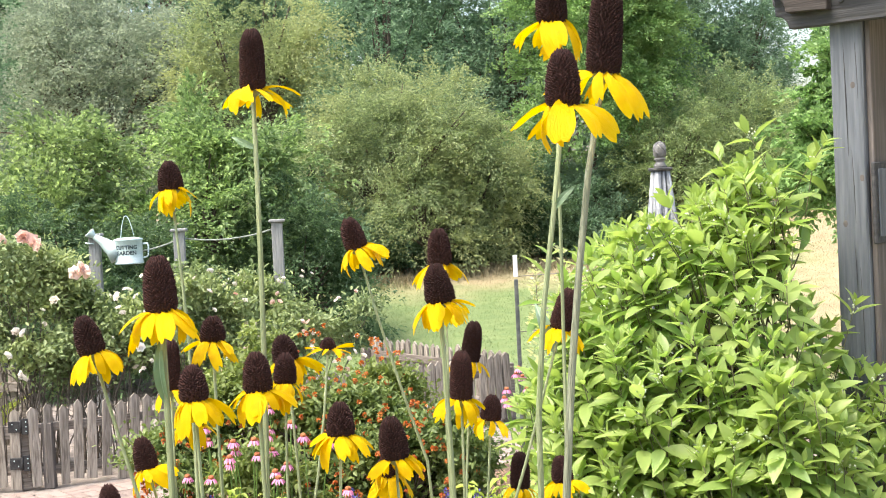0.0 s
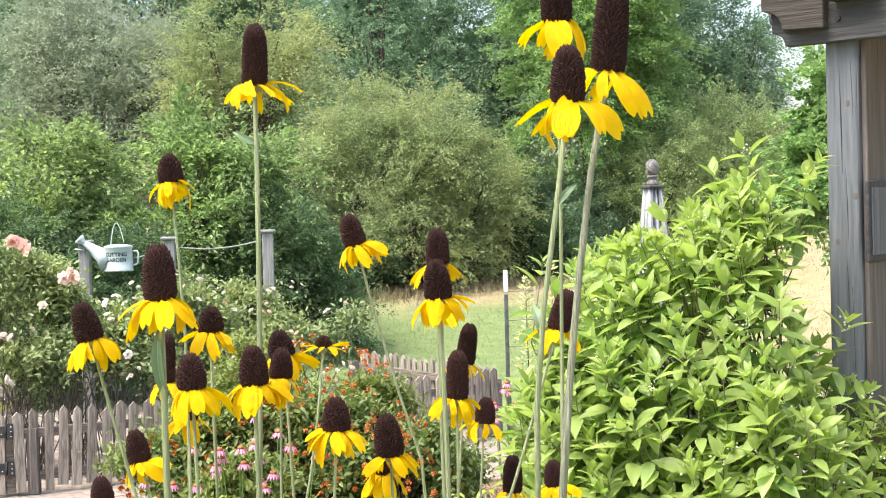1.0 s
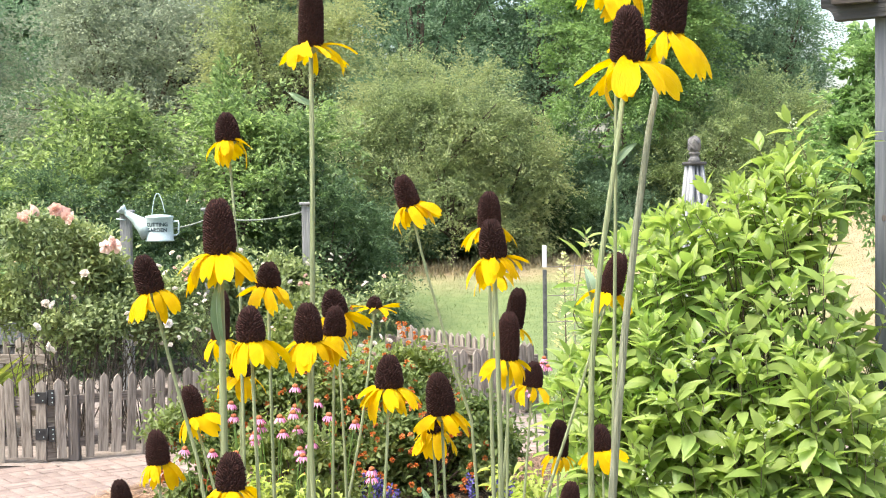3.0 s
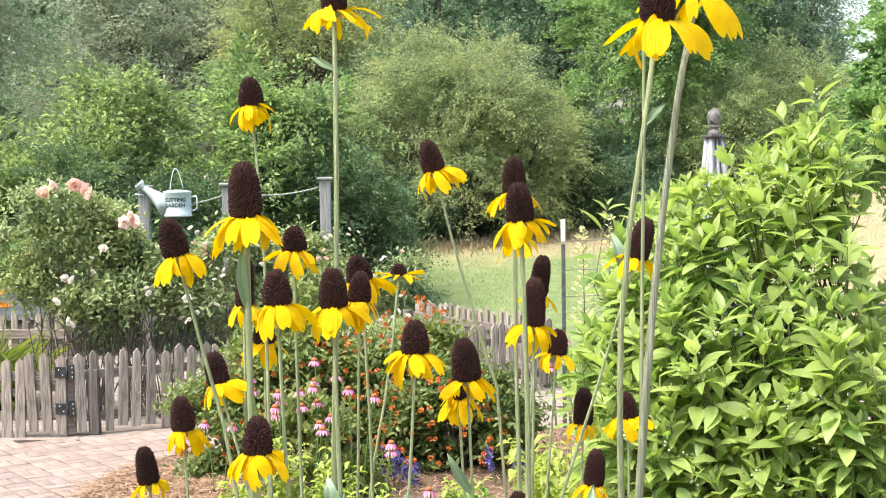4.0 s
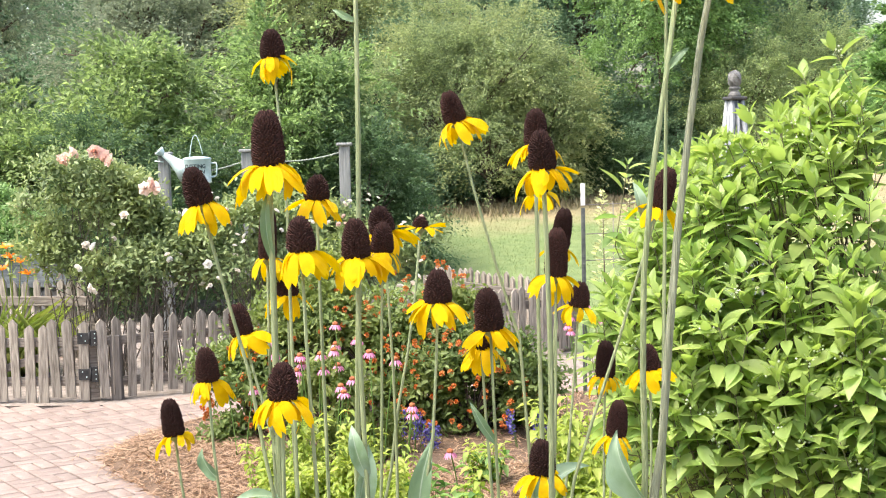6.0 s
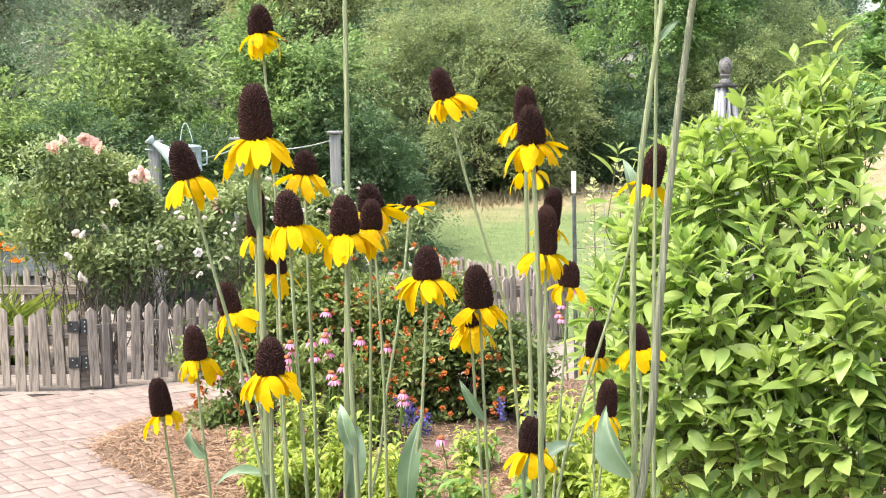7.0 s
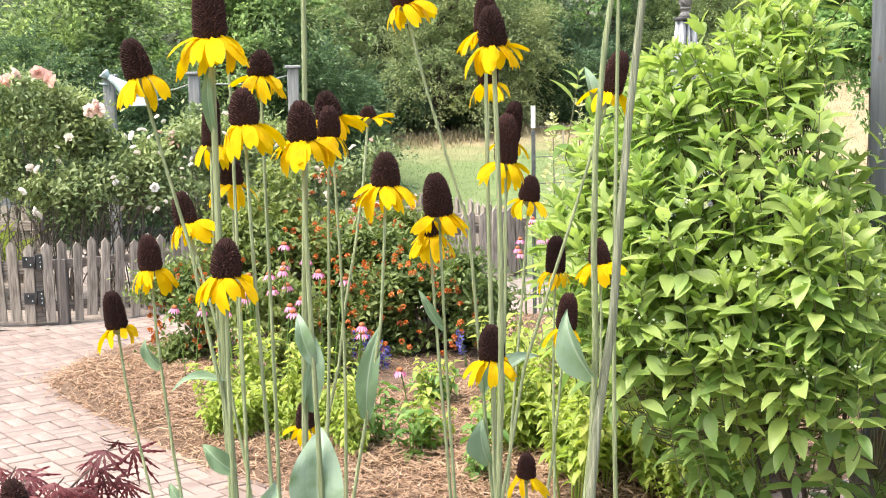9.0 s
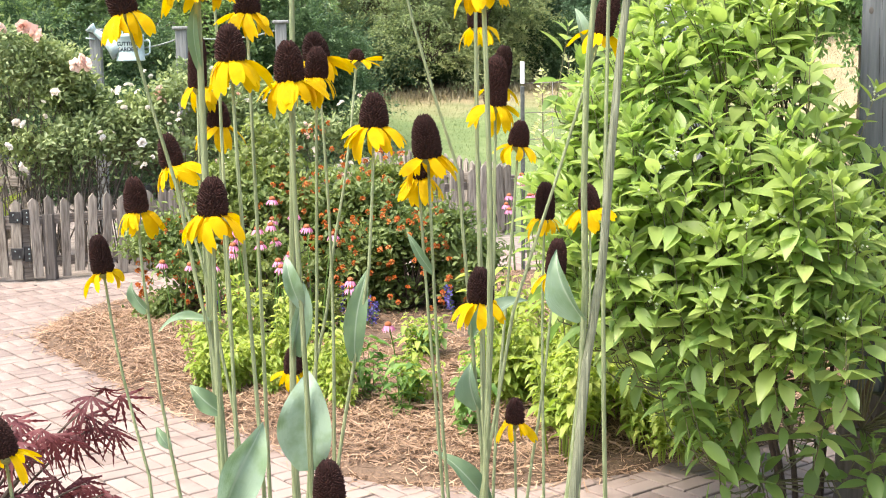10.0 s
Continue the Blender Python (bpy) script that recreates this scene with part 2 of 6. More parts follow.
def crown_points(rng, centre, radii, clumps, per, clump_r, rough=0.25, low=-0.6, flat=0.4, sprays=0.0, lobes=9):
    """Leaf places and their outward directions: boughs on the lobes of a lumpy crown, each set with flat sprays of leaves."""
    R = np.asarray(radii, float)
    # a few large lobes, each carrying boughs
    ld = unit(rng.normal(size=(60, 3)))
    ld = ld[ld[:, 2] > low * 0.8][:lobes]
    lc = ld * rng.uniform(0.30, 0.66, len(ld))[:, None]
    lr = rng.uniform(0.24, 0.44, len(ld)) * (1 + rough * 0.3)
    boughs = max(8, int(clumps / 14))
    own = rng.integers(len(ld), size=boughs)
    d = unit(rng.normal(size=(boughs, 3)) + ld[own] * 0.55 + [0, 0, 0.15])
    b = (lc[own] + d * (lr[own] * rng.uniform(0.5, 1.15, boughs))[:, None]) * R
    size = 0.25 * rng.uniform(0.5, 1.5, len(b))
    pick = rng.integers(len(b), size=clumps)
    e = unit(rng.normal(size=(clumps, 3)) * [1, 1, 0.8] + [0, 0, 0.35] + d[pick] * 0.7)
    c = b[pick] + e * (size[pick] * rng.uniform(0.5, 1.12, clumps) ** 0.9)[:, None] * np.minimum(R, R.mean())
    cs = clump_r * rng.uniform(0.45, 1.25, clumps)
    off = rng.normal(size=(clumps, per, 3)) * [1, 1, flat] * cs[:, None, None] * 0.55
    off += e[:, None] * (np.abs(rng.normal(size=(clumps, per, 1))) * cs[:, None, None] * 0.35)
    if sprays:
        # leaves lined up along a few arching twigs in each clump
        k = 4
        w = unit((np.repeat(e, k, 0) * 0.7 + [0, 0, 0.15] + rng.normal(size=(clumps * k, 3)) * 0.6)).reshape(clumps, k, 3)
        s = rng.uniform(-0.25, 1.0, (clumps, per, 1)) * cs[:, None, None] * 1.5
        twig = w[np.arange(clumps)[:, None], rng.integers(k, size=(clumps, per))]
        line = twig * s + rng.normal(size=(clumps, per, 3)) * cs[:, None, None] * 0.11
        line[..., 2] -= 0.3 * s[..., 0] ** 2 / cs[:, None]
        off = np.where(rng.uniform(size=(clumps, per, 1)) < sprays, line, off)
    p = (c[:, None] + off).reshape(-1, 3) + np.asarray(centre)
    nrm = np.repeat(e, per, 0) * 0.6 + [0, 0, 0.75] + rng.normal(size=(len(p), 3)) * 0.45
    return p, nrm, c + np.asarray(centre)


def spray_crown(rng, radii, fronds, per, reach, low=-0.75, lobes=9):
    """Leaf places, blade directions and normals of a tree crown: flat arching fronds of leaves, layered over overlapping lobes."""
    R = np.asarray(radii, float)
    ld = unit(rng.normal(size=(80, 3)) * [1, 1, 1.1])
    ld = ld[ld[:, 2] > low][:lobes]
    lc = ld * rng.uniform(0.25, 0.80, len(ld))[:, None]
    lr = rng.uniform(0.16, 0.42, len(ld))
    own = rng.choice(len(ld), size=fronds, p=lr / lr.sum())
    e = unit(rng.normal(size=(fronds, 3)) + ld[own] * 0.8 + [0, -0.15, 0.2])
    depth = rng.uniform(0.25, 1.0, fronds) ** 0.6
    q = (lc[own] + e * (lr[own] * depth)[:, None]) * R
    w = unit(e * [1.0, 1.0, 0.6] + [0, 0, 0.28] + rng.normal(size=(fronds, 3)) * 0.5)
    side = unit(np.cross(w, [[0, 0, 1.0]]) + rng.normal(size=(fronds, 3)) * 0.35)
    up = unit(np.cross(side, w))
    up *= np.sign(up[:, 2:3] + 1e-6)
    ln = reach * rng.uniform(0.4, 1.5, fronds)
    u = rng.uniform(0.0, 1.0, (fronds, per, 1))
    v = rng.uniform(-1, 1, (fronds, per, 1))
    L = ln[:, None, None]
    p = q[:, None] + w[:, None] * u * L + side[:, None] * v * L * 0.38 * (1.1 - u) + rng.normal(size=(fronds, per, 3)) * L * 0.05
    p[..., 2] -= (0.32 * L * (u ** 2 + 0.3 * v ** 2))[..., 0]
    al = w[:, None] + side[:, None] * np.sign(v) * 0.8 + rng.normal(size=(fronds, per, 3)) * 0.35 - np.array([0, 0, 0.35])
    nr = up[:, None] + rng.normal(size=(fronds, per, 3)) * 0.32
    return p.reshape(-1, 3), al.reshape(-1, 3), nr.reshape(-1, 3), q


def ground_z(x, y):
    """Height of the ground: level garden, lawn rising behind it and a bank to one side."""
    def ease(v):
        v = np.clip(v, 0, 1)
        return v * v * (3 - 2 * v)
    far = ease((y - 12.0) / 13.0)
    return 1.15 * far + 0.75 * ease((x - 2.0) / 6.0) * ease((y - 11.0) / 10.0) + 0.002 * np.maximum(y - 25, 0)


# ======== ground ========
def build_ground():
    xs = np.concatenate([[-2500, -600, -150, -60], np.arange(-30, 31, 1.0), [60, 150, 600, 2500]])
    ys = np.concatenate([[-2500, -400, -80, -20, -8], np.arange(-4, 42, 1.0), [60, 120, 400, 1200, 2500]])
    X, Y = np.meshgrid(xs, ys)
    Z = ground_z(X, Y) - 0.075
    v = np.stack([X, Y, Z], 2).reshape(-1, 3)
    w = len(xs)
    f = [(j * w + i, j * w + i + 1, (j + 1) * w + i + 1, (j + 1) * w + i) for j in range(len(ys) - 1) for i in range(w - 1)]
    g = part("ground", raw("ground", v, f, True), M_LAWN)
    tagged(g, "mown green lawn rising to a dry bank", "lawn", kind="structure")
    # soft upright grass on the lawn that shows between fence and trees
    rng = np.random.default_rng(4)
    n = 64000
    x, y = rng.uniform(-3, 9, n), 13 + 12 * rng.uniform(0, 1, n) ** 1.2
    p = np.stack([x, y, ground_z(x, y) - 0.08], 1)
    al = np.stack([rng.normal(size=n) * 0.5, rng.normal(size=n) * 0.5, np.ones(n)], 1)
    nr = np.stack([rng.normal(size=n), rng.normal(size=n), rng.normal(size=n) * 0.2], 1)
    gr = part("grass", scatter_leaves("grass", p, nr, rng, 0.03, 0.004, along=al), M_GRASS)
    tagged(gr, "short green lawn grass, partly dry", "grass", kind="stuff")
    # long dry grass where the lawn meets the wood
    n = 5000
    x = rng.uniform(-3.5, 4.5, n)
    y = 21.2 + 0.35 * np.sin(x * 1.3) + 0.32 * np.maximum(x, 0) + rng.normal(size=n) * 0.35
    p = np.stack([x, y, ground_z(x, y) - 0.08], 1)
    al = np.stack([rng.normal(size=n) * 0.4, rng.normal(size=n) * 0.4, np.ones(n)], 1)
    nr = np.stack([rng.normal(size=n), rng.normal(size=n), rng.normal(size=n) * 0.2], 1)
    tg = part("tall_grass", scatter_leaves("tall_grass", p, nr, rng, 0.11, 0.010, along=al), M_GRASS)
    tagged(tg, "long straw-coloured grass along the wood's edge", "grass", kind="stuff")


build_ground()

# ======== trees ========
# far leaf colours are greyed and blued a little to stand for haze
F_OLIVE = leaf_mat("olive_foliage", (0.132, 0.176, 0.095), (0.384, 0.451, 0.226), (0.349, 0.385, 0.189), 0.4)
F_BRIGHT = leaf_mat("bright_foliage", (0.082, 0.128, 0.054), (0.400, 0.500, 0.205), (0.170, 0.235, 0.105), 0.4)
F_GREY = leaf_mat("hazy_grey_green_foliage", (0.146, 0.184, 0.138), (0.389, 0.440, 0.316), (0.272, 0.314, 0.227), 0.38)
F_DARK = leaf_mat("dark_foliage", (0.086, 0.144, 0.089), (0.266, 0.384, 0.242), (0.165, 0.255, 0.155), 0.4)
F_PALE = leaf_mat("hazy_pale_olive_foliage", (0.160, 0.212, 0.105), (0.420, 0.500, 0.250), (0.300, 0.360, 0.160), 0.4)
# leaf colour darkened to stand for deep shade low in the wood
F_SHADE = leaf_mat("shaded_green_foliage", (0.048, 0.085, 0.044), (0.165, 0.250, 0.118), (0.095, 0.150, 0.070), 0.35)
F_TULIP = leaf_mat("broad_green_foliage", (0.104, 0.185, 0.070), (0.342, 0.488, 0.199), (0.190, 0.290, 0.112), 0.42)
F_LUSH = leaf_mat("lush_foliage", (0.098, 0.158, 0.064), (0.385, 0.505, 0.205), (0.140, 0.210, 0.098), 0.4)


def tree(name, x, y, top, radii, mat, label, seed, leaf=0.075, clumps=260, per=70, clump_r=0.3, category="tree", wide=0.55, low=-0.75, bark=1.0, lobes=22):
    """A tree or tall shrub: tapered trunk with limbs, and a ragged crown of many leaves."""
    rng = np.random.default_rng(seed)
    g = float(ground_z(x, y)) - 0.08
    cz = top - radii[2]
    ob = thing(name, (x, y, g), label=label, category=category)
    p, al, nrm, c = spray_crown(rng, radii, int(clumps * 2.0), int(per * 0.9), clump_r * 1.7, low, lobes)
    p += [0, 0, cz - g]
    c = c + [0, 0, cz - g]
    p[:, 2] = np.maximum(p[:, 2], 0.05 + 0.15 * rng.uniform(size=len(p)))
    tr = min(0.11, 0.022 * (top - g)) * bark
    hub = Vector((0.0, 0.0, max(0.35, (cz - g) - radii[2] * 0.45)))
    part("trunk", tube("trunk", curve_pts((0, 0, -0.05), (0.1, 0.05, hub.z * 0.5), hub, 6), [tr * (1.25 - 0.12 * i) for i in range(6)], 8), M_BARK, ob)
    paths = []
    for k in rng.choice(len(c), size=min(26, len(c)), replace=False):
        e = Vector(c[k])
        m = hub.lerp(e, 0.5) + Vector((0, 0, 0.12 * radii[2]))
        paths.append((curve_pts(hub, m, e, 7), [tr * 0.6 * (1 - 0.14 * i) for i in range(7)]))
    tagged(part("limb_mass", tubes("limb_mass", paths), M_BARK, ob), kind="stuff")
    part("crown", scatter_leaves("crown", p, nrm, rng, leaf * 0.68, leaf * 0.68 * wide, along=al), mat, ob)
    return ob


# undergrowth in front of the wood
SHRUB_A, SHRUB_B = "bright green arching shrub at the wood's edge", "tall mid-green shrub at the wood's edge"
tree("shrub", -4.9, 16.8, 3.35, (1.5, 1.1, 1.6), F_BRIGHT, SHRUB_A, 11, 0.125, 420, 36, 0.34, "shrub")
tree("shrub", -3.0, 17.2, 3.5, (1.3, 1.1, 1.65), F_LUSH, SHRUB_B, 12, 0.110, 400, 40, 0.3, "shrub")
tree("shrub", -1.75, 17.0, 2.4, (0.85, 0.8, 1.2), F_SHADE, "dense green shrub behind the roses, coloured dark for the shade", 41, 0.075, 240, 60, 0.26, "shrub")
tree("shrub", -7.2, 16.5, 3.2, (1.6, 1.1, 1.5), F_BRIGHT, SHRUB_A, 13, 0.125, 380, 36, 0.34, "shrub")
tree("shrub", -4.0, 15.4, 2.4, (1.35, 0.8, 1.2), F_SHADE, "dense green shrub behind the roses, coloured dark for the shade", 42, 0.07, 300, 60, 0.26, "shrub")
tree("small_tree", -0.83, 22.22, 4.48, (1.76, 1.32, 1.98), F_OLIVE, "spreading olive-green small tree with fine leaves", 14, 0.078, 608, 57, 0.32, wide=0.45)
tree("small_tree", -2.15, 22.00, 3.60, (1.04, 0.99, 1.43), F_OLIVE, "olive-green small tree with fine layered leaves", 58, 0.078, 218, 49, 0.30, wide=0.45)
tree("small_tree", -0.22, 21.56, 2.83, (1.21, 0.77, 1.04), F_OLIVE, "low olive-green small tree leafy to the ground", 59, 0.078, 218, 49, 0.28, wide=0.45)
tree("small_tree", 0.61, 22.44, 3.60, (0.99, 0.99, 1.49), F_OLIVE, "olive-green small tree with fine layered leaves", 43, 0.078, 380, 55, 0.28, wide=0.45)
tree("small_tree", 1.43, 23.76, 3.11, (0.99, 0.99, 1.32), F_DARK, "shaded dark green small tree", 15, 0.07, 260, 60, 0.28)
tree("shade_tree", 2.70, 23.43, 9.71, (1.26, 1.32, 4.40), F_TULIP, "tall broad-leaved tree in full green leaf", 16, 0.085, 680, 105, 0.36, wide=0.75, bark=0.5)
tree("shrub", 2.86, 23.32, 2.78, (1.04, 0.88, 1.21), F_DARK, "dark shaded shrub under the tall tree", 44, 0.08, 240, 60, 0.28, "shrub")
tree("shrub", 5.3, 24.0, 4.1, (1.5, 1.2, 1.4), F_PALE, "olive-green shrub on the dry bank", 17, 0.07, 380, 70, 0.32, "shrub")
tree("small_tree", 3.9, 23.0, 3.7, (0.95, 0.9, 1.4), F_PALE, "olive-green small tree beside the lawn", 18, 0.07, 280, 70, 0.3)
tree("small_tree", 4.35, 14.3, 3.6, (0.55, 0.6, 1.2), F_TULIP, "bright green young tree beyond the arbour", 19, 0.105, 160, 80, 0.24, wide=0.75)
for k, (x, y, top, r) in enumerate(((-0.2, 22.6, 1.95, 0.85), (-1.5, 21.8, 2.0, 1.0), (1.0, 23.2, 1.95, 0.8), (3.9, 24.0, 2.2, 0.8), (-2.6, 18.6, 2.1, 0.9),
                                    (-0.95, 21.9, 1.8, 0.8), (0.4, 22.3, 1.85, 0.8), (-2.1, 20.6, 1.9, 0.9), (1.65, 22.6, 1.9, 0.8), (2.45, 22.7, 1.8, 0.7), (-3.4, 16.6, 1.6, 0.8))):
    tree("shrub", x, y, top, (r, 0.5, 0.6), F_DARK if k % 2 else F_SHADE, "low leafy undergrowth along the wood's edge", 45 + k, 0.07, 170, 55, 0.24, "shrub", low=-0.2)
# low shrubs with shade in their leaf colour, filling the gap behind the canes
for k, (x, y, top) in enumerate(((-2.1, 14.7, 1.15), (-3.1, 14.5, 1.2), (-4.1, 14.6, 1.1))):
    tree("shrub", x, y, top, (0.65, 0.4, 0.55), F_SHADE, "low green shrub behind the roses, coloured dark for the shade", 65 + k, 0.06, 150, 50, 0.22, "shrub", low=-0.4)
# taller wood behind
tree("woodland_tree", -6.2, 26.0, 7.6, (2.4, 1.6, 3.3), F_GREY, "tall grey-green woodland tree in leaf", 21, 0.104, 700, 40, 0.42)
tree("woodland_tree", -3.3, 25.0, 6.3, (1.5, 1.4, 2.5), F_OLIVE, "olive-green woodland tree in leaf", 22, 0.091, 500, 40, 0.38)
tree("woodland_tree", -1.0, 29.0, 9.0, (2.1, 1.6, 4.2), F_DARK, "tall dark green woodland tree", 23, 0.104, 620, 49, 0.5)
tree("woodland_tree", 1.6, 30.0, 9.5, (2.0, 1.6, 4.5), F_DARK, "tall dark green woodland tree", 24, 0.104, 620, 49, 0.5)
tree("woodland_tree", 4.6, 29.0, 9.4, (1.8, 1.6, 4.2), F_DARK, "tall dark green woodland tree", 25, 0.104, 580, 49, 0.5)
tree("woodland_tree", 6.6, 30.0, 7.2, (1.35, 1.3, 3.0), F_DARK, "dark green woodland tree against the sky", 26, 0.098, 460, 49, 0.42)
tree("woodland_tree", 8.6, 30.5, 4.6, (1.8, 1.4, 1.8), F_OLIVE, "olive-green woodland tree at the end of the row", 27, 0.122, 320, 40, 0.42)
tree("woodland_tree", -9.8, 24.0, 7.5, (2.1, 1.6, 3.3), F_GREY, "tall grey-green woodland tree in leaf", 28, 0.104, 500, 40, 0.42)
tree("woodland_tree", -4.0, 31.0, 9.5, (2.2, 1.5, 4.3), F_DARK, "tall dark green woodland tree", 29, 0.110, 520, 43, 0.5)
tree("woodland_tree", -6.0, 30.5, 10.0, (2.0, 1.5, 4.4), F_DARK, "tall dark green woodland tree", 60, 0.11, 380, 44, 0.5)
tree("woodland_tree", -8.2, 29.5, 9.5, (2.3, 1.5, 4.3), F_DARK, "tall dark green woodland tree", 57, 0.11, 380, 44, 0.5)


def build_far_wood():
    """The wood's depth: one leafy mass behind the single trees."""
    rng = np.random.default_rng(31)
    ps, ns = [], []
    for x in np.arange(-20, 9.1, 1.5):
        top = 10.5 if x < 5.5 else 6.2 if x < 7.2 else 4.0
        p, n, _ = crown_points(rng, (x, 34 + rng.uniform(-1, 1), top * 0.5), (1.6, 1.4, top * 0.52), 160, 32, 0.6, 0.3, -0.9)
        ps.append(p)
        ns.append(n)
    w = part("far_wood", scatter_leaves("far_wood", np.concatenate(ps), np.concatenate(ns), rng, 0.30, 0.20), F_DARK)
    tagged(w, "deep dark green wood behind the garden", "wood", kind="stuff")


build_far_wood()

# ======== paving ========
PAVE_TURN = radians(-52.2)
PAVE_STEP = 0.191
BED = [(-2.46, 8.2), (-2.42, 8.9), (-2.02, 9.45), (-1.2, 9.9), (0.0, 10.2), (1.2, 10.1), (2.3, 9.2), (2.7, 7.6), (2.1, 6.3),
       (1.1, 5.68), (0.48, 5.38), (0.1, 5.3), (-0.42, 5.48), (-0.8, 6.0), (-1.24, 6.42), (-1.62, 6.95), (-2.1, 7.6)]


def inside_bed(x, y, grow=0.0):
    """Whether a place lies in the planting bed."""
    cx, cy = 0.1, 7.7
    x, y = cx + (x - cx) / (1 + grow), cy + (y - cy) / (1 + grow)
    hit = False
    for (x1, y1), (x2, y2) in zip(BED, BED[1:] + BED[:1]):
        if (y1 > y) != (y2 > y) and x < (x2 - x1) * (y - y1) / (y2 - y1) + x1:
            hit = not hit
    return hit


def bed_outline(scale):
    """The bed's edge, smoothed, shrunk about its middle."""
    pts = []
    n = len(BED)
    for i in range(n):
        a, b, c, d = (Vector(BED[(i + k - 1) % n]) for k in range(4))
        for k in range(5):
            u = k / 5
            p = 0.5 * (2 * b + (c - a) * u + (2 * a - 5 * b + 4 * c - d) * u * u + (3 * b - a - 3 * c + d) * u ** 3)
            pts.append((0.1 + (p.x - 0.1) * scale, 7.7 + (p.y - 7.7) * scale))
    return pts


def build_bed():
    rng = np.random.default_rng(41)
    rings = [(1.02, -0.02), (0.985, 0.03), (0.93, 0.06), (0.82, 0.08), (0.6, 0.1), (0.3, 0.11)]
    vs, fs = [], []
    for s, z in rings:
        for x, y in bed_outline(s):
            vs.append((x + rng.normal() * 0.012, y + rng.normal() * 0.012, z + rng.normal() * 0.006))
    n = len(bed_outline(1))
    for r in range(len(rings) - 1):
        for i in range(n):
            j = (i + 1) % n
            fs.append((r * n + i, r * n + j, (r + 1) * n + j, (r + 1) * n + i))
    vs.append((0.1, 7.7, 0.115))
    fs += [((len(rings) - 1) * n + i, (len(rings) - 1) * n + (i + 1) % n, len(vs) - 1) for i in range(n)]
    tagged(part("planting_bed", raw("planting_bed", vs, fs, True), M_STRAW_BED), "low mounded planting bed mulched with pine straw", "flower bed", kind="structure")
    # needles, thick on the bed and thinly spilt over its edge
    n = 42000
    xy = []
    while len(xy) < n:
        x, y = rng.uniform(-2.7, 2.4), rng.uniform(5.1, 9.8)
        if (y > 7.5 and x > -1.4 or y > 8.6) and rng.uniform() < 0.8:
            continue
        if inside_bed(x, y, 0.0) or (rng.uniform() < 0.5 and inside_bed(x, y, 0.02)) or (rng.uniform() < 0.16 and inside_bed(x, y, 0.045)) or (rng.uniform() < 0.03 and inside_bed(x, y, 0.1)):
            xy.append((x, y))
    xy = np.array(xy)
    steps = ((-0.3, 0.10), (-0.18, 0.082), (-0.12, 0.072), (-0.07, 0.062), (-0.04, 0.05), (-0.015, 0.034), (0.0, 0.014), (0.3, 0.006))
    z = np.array([next((h for g, h in steps if inside_bed(x, y, g)), 0.006) for x, y in xy])
    z += rng.uniform(0, 0.030, n) * np.where(z > 0.01, 1, 0.3)
    # each needle is a thin curling strip of two lengths
    a = rng.uniform(0, 2 * math.pi, n)
    turn = rng.normal(size=n) * 0.8
    d1 = np.stack([np.cos(a), np.sin(a), rng.normal(size=n) * 0.3], 1)
    d2 = np.stack([np.cos(a + turn), np.sin(a + turn), rng.normal(size=n) * 0.3], 1)
    ln = rng.uniform(0.025, 0.065, n)[:, None]
    c = np.column_stack([xy, z])
    side = np.stack([-np.sin(a + turn / 2), np.cos(a + turn / 2), rng.normal(size=n) * 0.5], 1) * rng.uniform(0.0016, 0.0032, n)[:, None]
    k0, k2 = c - d1 * ln, c + d2 * ln
    v = np.stack([k0 - side * 0.5, k0 + side * 0.5, c - side, c + side, k2 - side * 0.4, k2 + side * 0.4], 1).reshape(-1, 3)
    i = np.arange(n)[:, None] * 6
    f = np.concatenate([i + [[0, 1, 3, 2]], i + [[2, 3, 5, 4]]], 1).reshape(-1, 4)
    tagged(part("pine_straw", raw("pine_straw", v, f), M_STRAW), "dry tan pine-straw mulch lying on the bed", "mulch", kind="stuff")


build_bed()


def build_front_bed():
    """The mulched strip in which the giant coneflowers and the maple stand."""
    rng = np.random.default_rng(42)
    xs, ys = np.linspace(-5.2, 3.2, 43), np.linspace(-1.6, 2.95, 24)
    X, Y = np.meshgrid(xs, ys)
    edge = (X < -5.1) | (X > 3.1) | (Y < -1.5) | (Y > 2.9)
    Z = np.where(edge, -0.06, 0.0) + np.where(edge, 0, rng.normal(size=X.shape) * 0.006)
    w = len(xs)
    f = [(j * w + i, j * w + i + 1, (j + 1) * w + i + 1, (j + 1) * w + i) for j in range(len(ys) - 1) for i in range(w - 1)]
    tagged(part("front_bed", raw("front_bed", np.stack([X, Y, Z], 2).reshape(-1, 3), f, True), M_STRAW_BED), "brown mulched bed in front of the paving", "flower bed", kind="structure")


build_front_bed()


# ======== low picket fence with gate ========
PICKET_H, PICKET_W, PITCH = 0.60, 0.079, 0.107


